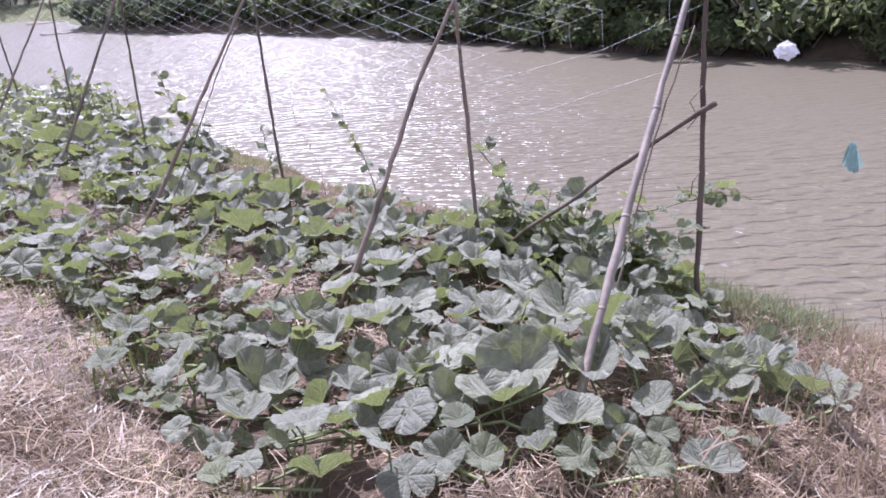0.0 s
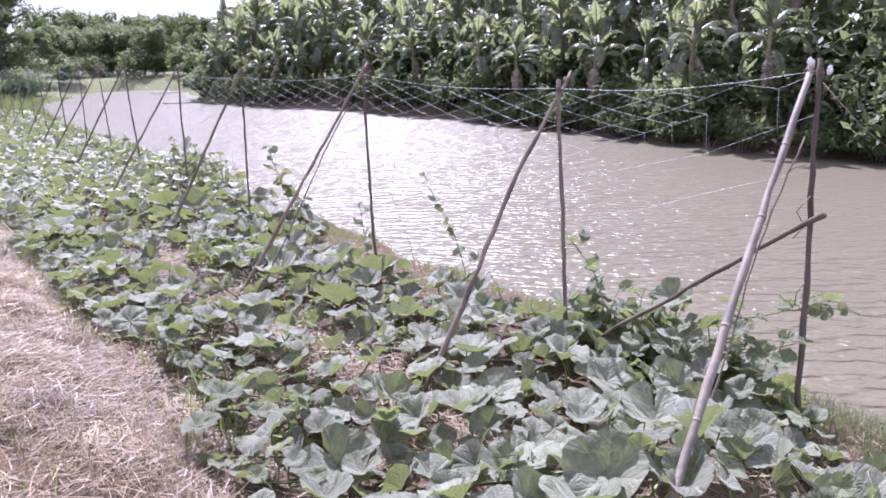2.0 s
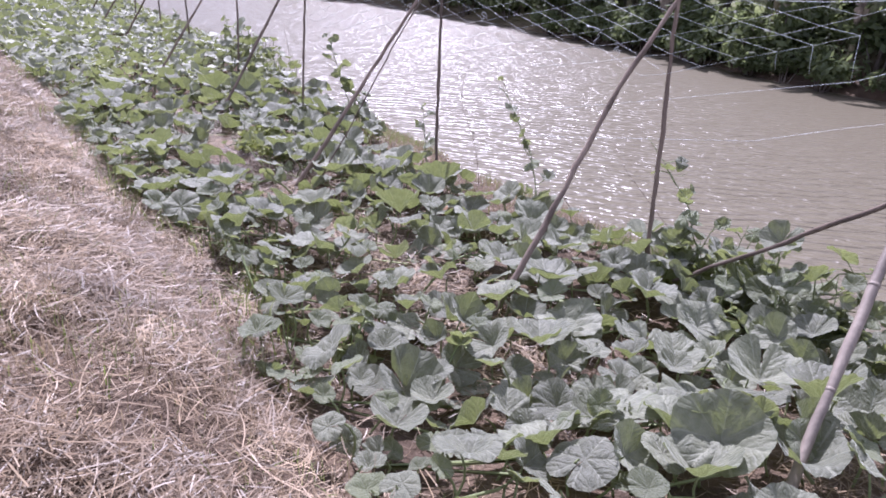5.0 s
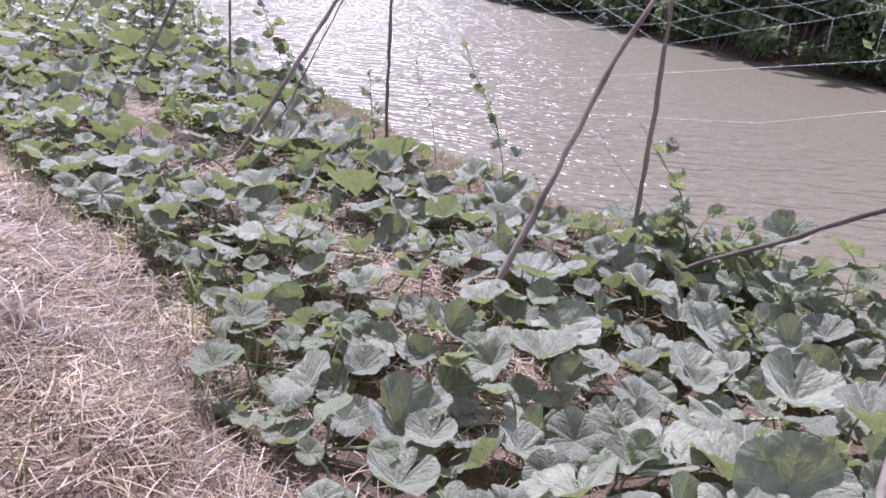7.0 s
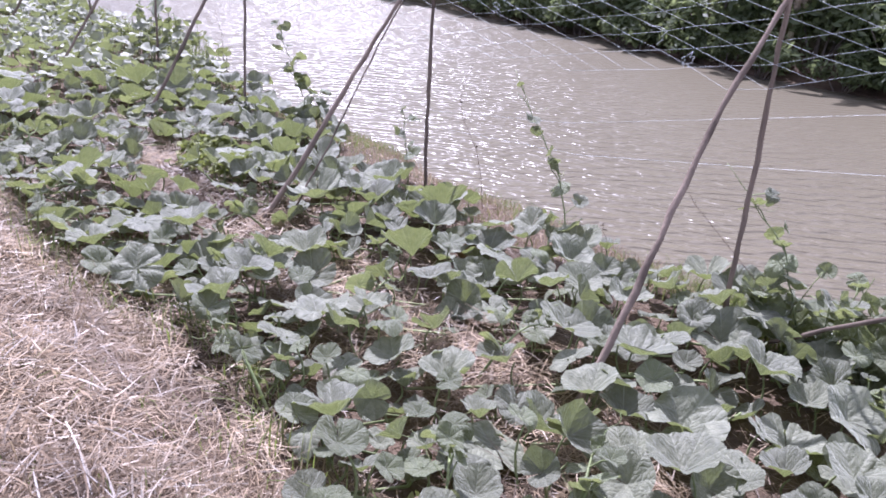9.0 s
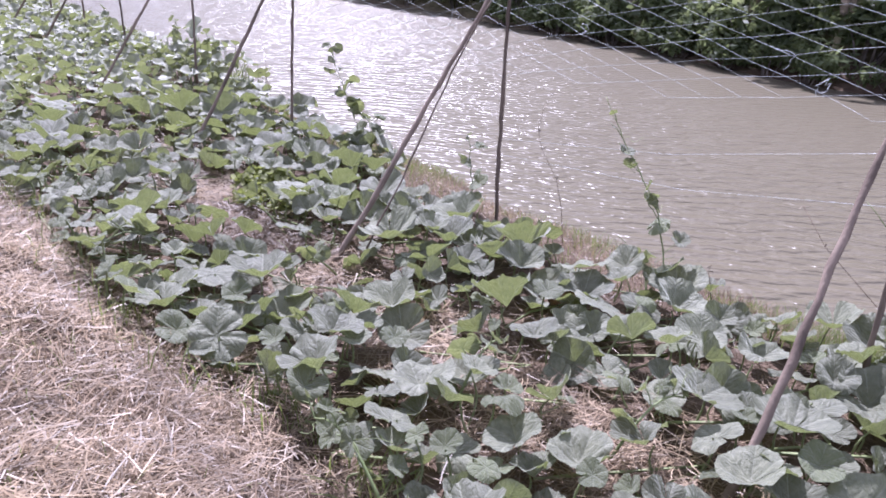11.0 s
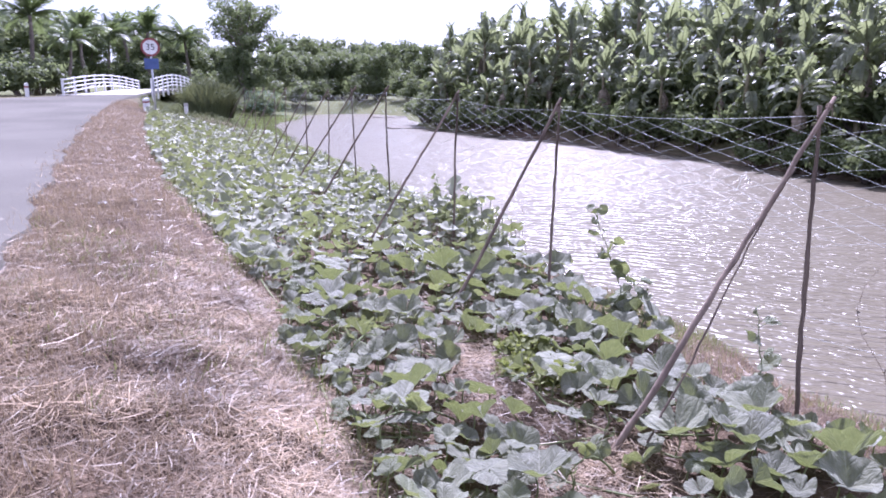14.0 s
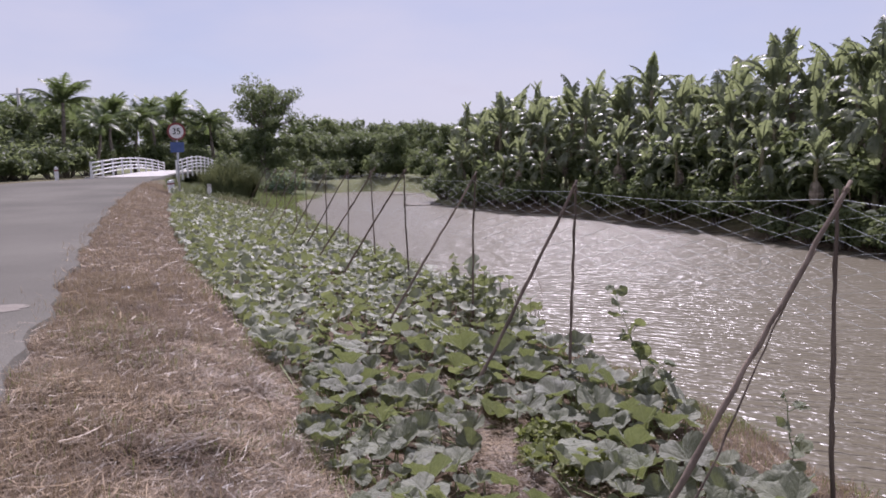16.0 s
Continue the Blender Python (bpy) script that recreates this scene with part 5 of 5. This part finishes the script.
place_copies([tree(850, 9.0, 4.2, "tall airy tree with a feathery rounded crown", "tall tree", True, 0.15, 110)], [(69, 4.3, 1.05)], 22)


def coconut_palm(seed, height):
    """Ringed leaning trunk and a head of drooping feathered fronds."""
    g = random.Random(seed)
    palm = thing("coconut_palm", Matrix(), "coconut palm with drooping feathered fronds", "palm", "coconut palms")
    so = Soup()
    pts, rad = crooked((0, 0, -0.3), (g.uniform(-0.6, 0.6), g.uniform(-0.6, 0.6), height), 0.2, 0.13, 0.2, 9, seed)
    so.tube(pts, rad, 8)
    part("trunk", so.mesh("trunk", M_BARK), palm)
    top = pts[-1]
    for i in range(24):
        fr = Soup()
        a, rise = i * 2.4 + g.uniform(-0.2, 0.2), g.uniform(-0.1, 1.45)
        ln, n = g.uniform(2.4, 3.1), 10
        p, ang, curve = top.copy(), rise, []
        for k in range(n + 1):
            curve.append(p.copy())
            p = p + Vector((math.cos(a) * math.cos(ang), math.sin(a) * math.cos(ang), math.sin(ang))) * (ln / n)
            ang -= 0.05 + 0.014 * k
        fr.tube(curve, [0.035 * (1 - 0.85 * k / n) for k in range(n + 1)], 4)
        side = Vector((-math.sin(a), math.cos(a), 0))
        for k in range(1, n):
            for h in (0.0, 0.33, 0.66):
                c = curve[k].lerp(curve[k + 1], h)
                d = (curve[k + 1] - curve[k]).normalized()
                wl_ = 0.75 * math.sin(math.pi * (k + 1) / (n + 1.5)) + 0.12
                for sg in (-1, 1):
                    e = c + side * sg * wl_ * 0.75 + d * wl_ * 0.55 + Vector((0, 0, -wl_ * g.uniform(0.25, 0.7)))
                    fr.face([c, c + d * 0.13, e])
        part("frond", fr.mesh("frond", M_PALM, False), palm)
    return palm


place_copies([coconut_palm(900 + i, 6.0) for i in range(3)], [(54, -10.6, 0.82), (74.5, -3.6, 0.98), (74.4, -0.2, 0.9), (60, -15.5, 0.72), (66, -8.5, 0.8), (71, -7.2, 0.82), (76, -10, 0.92), (68, -13, 0.82), (88, 9.5, 0.85), (62, -19, 0.75), (82, -6, 0.95), (58, -9, 0.62), (64, -11.5, 0.75), (70, -16, 0.85), (57, -18, 0.65)], 31)
bn = []
for i in range(22):
    bn.append((46 + g0.uniform(0, 14), -13 - g0.uniform(0, 12), g0.uniform(0.6, 0.85)))
place_copies([banana_plant(650 + i) for i in range(2)], bn, 33)
place_copies([bush(760 + i, 3.4, 2.6, M_BUSH, "dense dark roadside bush", 0.16, 2200) for i in range(3)],
             [(48, -10.6, 1.0), (50, -12.6, 1.0), (47.5, -13.2, 0.9), (46, -15.5, 0.9), (46, -18, 0.9), (52, -10.4, 1.1), (45, -21, 0.9), (56, 3.5, 1.0), (60, 0.8, 1.0), (62, 5, 1.0), (66, 9, 0.9), (70, 11, 0.9), (76, 4, 1.2), (69, 15, 1.2), (66, 19, 1.3), (62, 18.5, 1.0), (76, 10, 1.1), (79, 14, 1.2), (75, 19, 1.2), (80, 0, 1.3), (84, 6, 1.3), (84, -4, 1.6), (78, -10, 1.6), (70, -11, 1.5), (64, -10.5, 1.4), (58, -11.5, 1.4), (52, -14, 1.5), (50, -18, 1.6), (50, -23, 1.6), (54, -27, 1.6), (60, -31, 1.8), (46, -12.2, 1.0), (44.5, -12.6, 0.8), (48, -15.5, 1.5), (49, -20.5, 1.7), (51, -25.5, 1.7), (48, -27, 1.5), (53, -17.5, 1.8), (56, -24, 1.9), (52, -30, 1.8), (47, -24, 1.3), (70, 3, 1.1), (71, 6.5, 1.1), (73, 9.5, 1.0), (72, 12.5, 1.0), (71, 17, 1.1), (76, 7, 1.2), (78, 2, 1.3), (80, 10, 1.3), (82, 13, 1.3), (78, 17, 1.2), (66, 0.5, 1.1), (60, 19.5, 1.0), (56, 18.5, 1.0), (52, 17.5, 1.1), (48, 16.3, 1.2), (74, -2, 1.4), (72, -5.5, 1.3), (88, 0, 1.6), (88, 16, 1.5)], 35)


def reed_clump():
    """A rounded clump of tall reedy grass with a leafy climber over it."""
    g = random.Random(5)
    clump = thing("reed_clump", upright(40.0, -0.9, 0.0, 1.52), "rounded leafy clump of tall reeds by the bed's end", "reeds")
    so = Soup()
    for _ in range(2200):
        a, r = g.uniform(0, 6.28), 0.75 * g.random() ** 0.5
        p = Vector((math.cos(a) * r, math.sin(a) * r, -0.1))
        h = 1.5 * g.uniform(0.5, 1.05) * (1 - 0.4 * r)
        o = Vector((math.cos(a), math.sin(a), 0)) * r * g.uniform(0.1, 0.9)
        e = Vector((g.gauss(0, 0.16), g.gauss(0, 0.16), 0))
        side = Vector((-math.sin(a + 0.5), math.cos(a + 0.5), 0))
        so.ribbon([p, p + o * 0.4 + Vector((0, 0, h * 0.6)), p + o + e + Vector((0, 0, h))], side, [0.014, 0.012, 0.003])
    part("reed_tangle", so.mesh("reed_tangle", M_REED, False), clump)["kind"] = "stuff"
    so = Soup()
    for _ in range(16):
        a, r = g.uniform(0, 6.28), 0.75 * g.random() ** 0.5
        leaf_cloud(so, (math.cos(a) * r, math.sin(a) * r, 1.25 - 0.75 * r * r - g.uniform(0, 0.35)), (0.3, 0.3, 0.22), 150, 0.055, g)
    part("foliage", so.mesh("foliage", M_REED, False), clump, "fine green leaves over the reeds")["kind"] = "stuff"


reed_clump()


# ---- bridge and road furniture ----
def bridge_rail(a, b, label):
    """White rail: posts and four long bars that follow the arched deck."""
    length = (Vector(b) - Vector(a)).length
    n = 9
    pts = []
    for i in range(n + 1):
        k = i / n
        p = Vector(a).lerp(Vector(b), k)
        pts.append(p + Vector((0, 0, 0.35 * math.sin(math.pi * k))))
    rail = thing("bridge_railing", pts[0], label, "railing", "bridge railings")
    for i, p in enumerate(pts):
        so = Soup()
        so.box((-0.06, -0.06, -0.35), (0.06, 0.06, 1.04))
        so.box((-0.08, -0.08, 1.04), (0.08, 0.08, 1.08))
        part("post", so.mesh("post", M_WHITE, False), rail, place=Matrix.Translation(p - pts[0]) @ FRAME)
    for h in (0.3, 0.53, 0.76, 1.0):
        so = Soup()
        so.tube([p - pts[0] + Vector((0, 0, h)) for p in pts], 0.038, 8)
        part("bar", so.mesh("bar", M_WHITE), rail)


bridge_rail(at(45.2, -8.25, 0.9), at(66, -4.68, 0.95), "white painted bridge railing with four bars")
bridge_rail(at(50, -3.68, 0.95), at(66, -0.5, 1.0), "white painted bridge railing with four bars")
so = Soup()
so.box((45, 0, -0.7), (77, 0.3, -0.05))
kerb = new("bridge_kerb", so.mesh("bridge_kerb", M_CONC, False))
kerb.matrix_basis = Matrix.Translation(at(0, -8.75, 1.15)) @ FRAME @ Matrix.Rotation(radians(5.6), 4, "Z") @ Matrix.Translation((0, -4.3, 0))
tagged(kerb, "pale concrete edge beam of the bridge", "bridge kerb")


def bridge_deck():
    """Pale concrete slab between the railings, following the arch."""
    so = Soup()
    n = 16
    for i in range(n):
        s0, s1 = 46.5 + 29 * i / n, 46.5 + 29 * (i + 1) / n
        a0, a1, b0, b1 = road_left(s0) + 0.25, road_left(s1) + 0.25, road_right(s0) - 0.25, road_right(s1) - 0.25
        so.face([at(s0, a0, road_z(s0) + 0.03), at(s1, a1, road_z(s1) + 0.03), at(s1, b1, road_z(s1) + 0.03), at(s0, b0, road_z(s0) + 0.03)])
    tagged(new("bridge_deck", so.mesh("bridge_deck", M_CONC, False)), "pale concrete deck of the small bridge", "bridge deck", kind="structure")


bridge_deck()


def letters(text, size, mat, name="writing"):
    cu = bpy.data.curves.new(name, "FONT")
    cu.body, cu.size, cu.align_x, cu.align_y, cu.extrude = text, size, "CENTER", "CENTER", 0.004
    tmp = bpy.data.objects.new(name, cu)
    me = bpy.data.meshes.new_from_object(tmp)
    bpy.data.objects.remove(tmp)
    me.materials.clear()
    me.materials.append(mat)
    return me


def disc(r, thick, mat, name, n=32, inner=0.0):
    so = Soup()
    ring = [(math.cos(2 * math.pi * i / n), math.sin(2 * math.pi * i / n)) for i in range(n)]
    for i in range(n):
        (a, b), (c, d) = ring[i], ring[(i + 1) % n]
        if inner:
            so.face([(a * r, b * r, thick), (c * r, d * r, thick), (c * inner, d * inner, thick), (a * inner, b * inner, thick)][::-1])
        else:
            so.face([(a * r, b * r, thick), (c * r, d * r, thick), (0, 0, thick)])
            so.face([(a * r, b * r, 0), (0, 0, 0), (c * r, d * r, 0)])
        so.face([(a * r, b * r, 0), (c * r, d * r, 0), (c * r, d * r, thick), (a * r, b * r, thick)])
    return so.mesh(name, mat, False)


def road_sign():
    base = at(30.5, -3.6, ground(30.5, -3.6))
    sign = thing("road_sign", base, "round speed sign reading 35 over a small blue plate", "road sign")
    so = Soup()
    so.tube([(0, 0, -0.2), (0, 0, 2.6)], 0.04, 10)
    part("post", so.mesh("post", M_STEEL), sign)
    face = Matrix.Translation((0, 0, 3.01 - base.z)) @ FRAME @ Matrix(((0, 0, -1, -0.05), (1, 0, 0, 0), (0, 1, 0, 0), (0, 0, 0, 1)))
    plate = part("disc", disc(0.34, 0.012, M_WHITE, "disc"), sign, "white round sign face", face)
    part("rim", disc(0.35, 0.017, M_RED, "rim", inner=0.27), plate, "red painted rim")
    part("writing", letters("35", 0.34, M_BLACK), plate, "black figures 35", Matrix.Translation((0, 0, 0.018)))
    so = Soup()
    so.box((-0.26, -0.2, 0), (0.26, 0.2, 0.012))
    part("plate", so.mesh("plate", M_BLUE, False), sign, "blue rectangular plate", Matrix.Translation((0, 0, -0.62)) @ face)


def marker_post(s, w, h, label, cap=False):
    post = thing("marker_post", at(s, w, ground(s, w)), label, "marker post", "roadside marker posts")
    so = Soup()
    so.box((-0.07, -0.07, -0.2), (0.07, 0.07, h))
    so.face([(-0.07, -0.07, h), (0.07, -0.07, h), (0.07, 0.07, h + 0.03), (-0.07, 0.07, h + 0.03)])
    part("post", so.mesh("post", M_WHITE, False), post)
    so = Soup()
    so.box((-0.073, -0.073, h * 0.7), (0.073, 0.073, h * 0.82))
    if not cap:
        part("band", so.mesh("band", M_RED, False), post, "red painted band")
    if cap:
        so = Soup()
        so.box((-0.02, -0.1, h - 0.02), (0.02, 0.1, h + 0.16))
        part("board", so.mesh("board", M_CONC, False), post, "grey board fixed on the post", FRAME)


road_sign()
marker_post(42.2, -9.6, 0.7, "white concrete marker post at the road's edge")
marker_post(30.2, -3.95, 0.5, "short white concrete post beside the road sign")
marker_post(31.4, -3.9, 0.5, "short white concrete post beside the road sign")
marker_post(37.5, -2.2, 0.45, "white post carrying a grey board", True)


def utility_pole(s, w, h):
    pole = thing("utility_pole", at(s, w, ground(s, w)), "concrete utility pole with crossarm above the trees", "utility pole")
    so = Soup()
    so.tube([(0, 0, -0.3), (0, 0, h)], [0.16, 0.1], 8)
    part("shaft", so.mesh("shaft", M_CONC), pole)
    so = Soup()
    so.box((-0.8, -0.05, h - 0.5), (0.8, 0.05, h - 0.4))
    part("crossarm", so.mesh("crossarm", M_STEEL, False), pole)
    for k, dz in enumerate((-0.35, -0.9)):
        so = Soup()
        so.tube([Vector((0, 0, h + dz)) - U * 0 - V * (40 * i / 12) - Vector((0, 0, 1.2 * math.sin(math.pi * i / 12))) for i in range(13)], 0.02, 4)
        part("wire", so.mesh("wire", M_BLACK), pole)


utility_pole(58.6, -13.9, 6.4)


def shed():
    """Pale roof that shows among the far trees."""
    sh = thing("shed", on(87, 13.5), "small shed with a pale sheet roof among the trees", "shed")
    so = Soup()
    so.box((-1.5, -1.2, -0.2), (1.5, 1.2, 2.4))
    part("wall", so.mesh("wall", M_CONC, False), sh)
    so = Soup()
    so.face([(-1.8, -1.5, 2.4), (1.8, -1.5, 2.4), (1.8, 0, 3.3), (-1.8, 0, 3.3)])
    so.face([(-1.8, 0, 3.3), (1.8, 0, 3.3), (1.8, 1.5, 2.4), (-1.8, 1.5, 2.4)])
    part("roof", so.mesh("roof", M_ROOF, False), sh)


shed()


# ---- floating mats at the far shore ----
def floating_mat(s, w, ln, wd, seed):
    g = random.Random(seed)
    so = Soup()
    n = 26
    rim = []
    for i in range(n):
        a = 2 * math.pi * i / n
        k = 1 + 0.2 * g.uniform(-1, 1)
        rim.append(Vector((math.cos(a) * ln * k, math.sin(a) * wd * k, 0.05)))
    for i in range(n):
        a, b = rim[i], rim[(i + 1) % n]
        so.face([Vector((0, 0, 0.09)), a, b])
        so.face([a, a - Vector((0, 0, 0.08)), b - Vector((0, 0, 0.08)), b])
    ob = new("silt_bar", so.mesh("silt_bar", M_SAND))
    ob.matrix_basis = Matrix.Translation(at(s, w, WATER)) @ FRAME
    tagged(ob, "pale low silt bar at the water's edge", "silt bar", "silt bars")


floating_mat(42.0, 10.9, 0.9, 1.5, 1)
floating_mat(57.0, 14.2, 0.7, 1.6, 2)


def sand_patch(s, w, ln, wd, seed):
    """A thin spill of pale sand on the asphalt."""
    g = random.Random(seed)
    so = Soup()
    rim = [(math.cos(2 * math.pi * i / 22) * ln * g.uniform(0.7, 1.2), math.sin(2 * math.pi * i / 22) * wd * g.uniform(0.7, 1.2)) for i in range(22)]
    for (a, e), (f, h) in zip(rim, rim[1:] + rim[:1]):
        so.face([(0, 0, 0.022), (a, e, 0.004), (f, h, 0.004)])
    ob = new("sand_patch", so.mesh("sand_patch", M_SAND))
    ob.matrix_basis = Matrix.Translation(at(s, w, road_z(s) + 0.012)) @ FRAME
    tagged(ob, "thin patch of pale sand spilt on the asphalt", "sand", kind="stuff")


def litter_scrap(s, w, size, seed):
    """A flattened scrap of pale film lying on the straw."""
    ob = new("litter_scrap", crumpled("litter_scrap", (size, size * 0.6, 0.012), M_BAG, seed, ""))
    ob.location = on(s, w, 0.03)
    tagged(ob, "flattened scrap of pale plastic film on the dry grass", "plastic scrap", "litter scraps")


litter_scrap(8.2, -3.95, 0.05, 31)
litter_scrap(7.9, -4.25, 0.06, 32)
sand_patch(6.75, -5.25, 0.22, 0.3, 3)
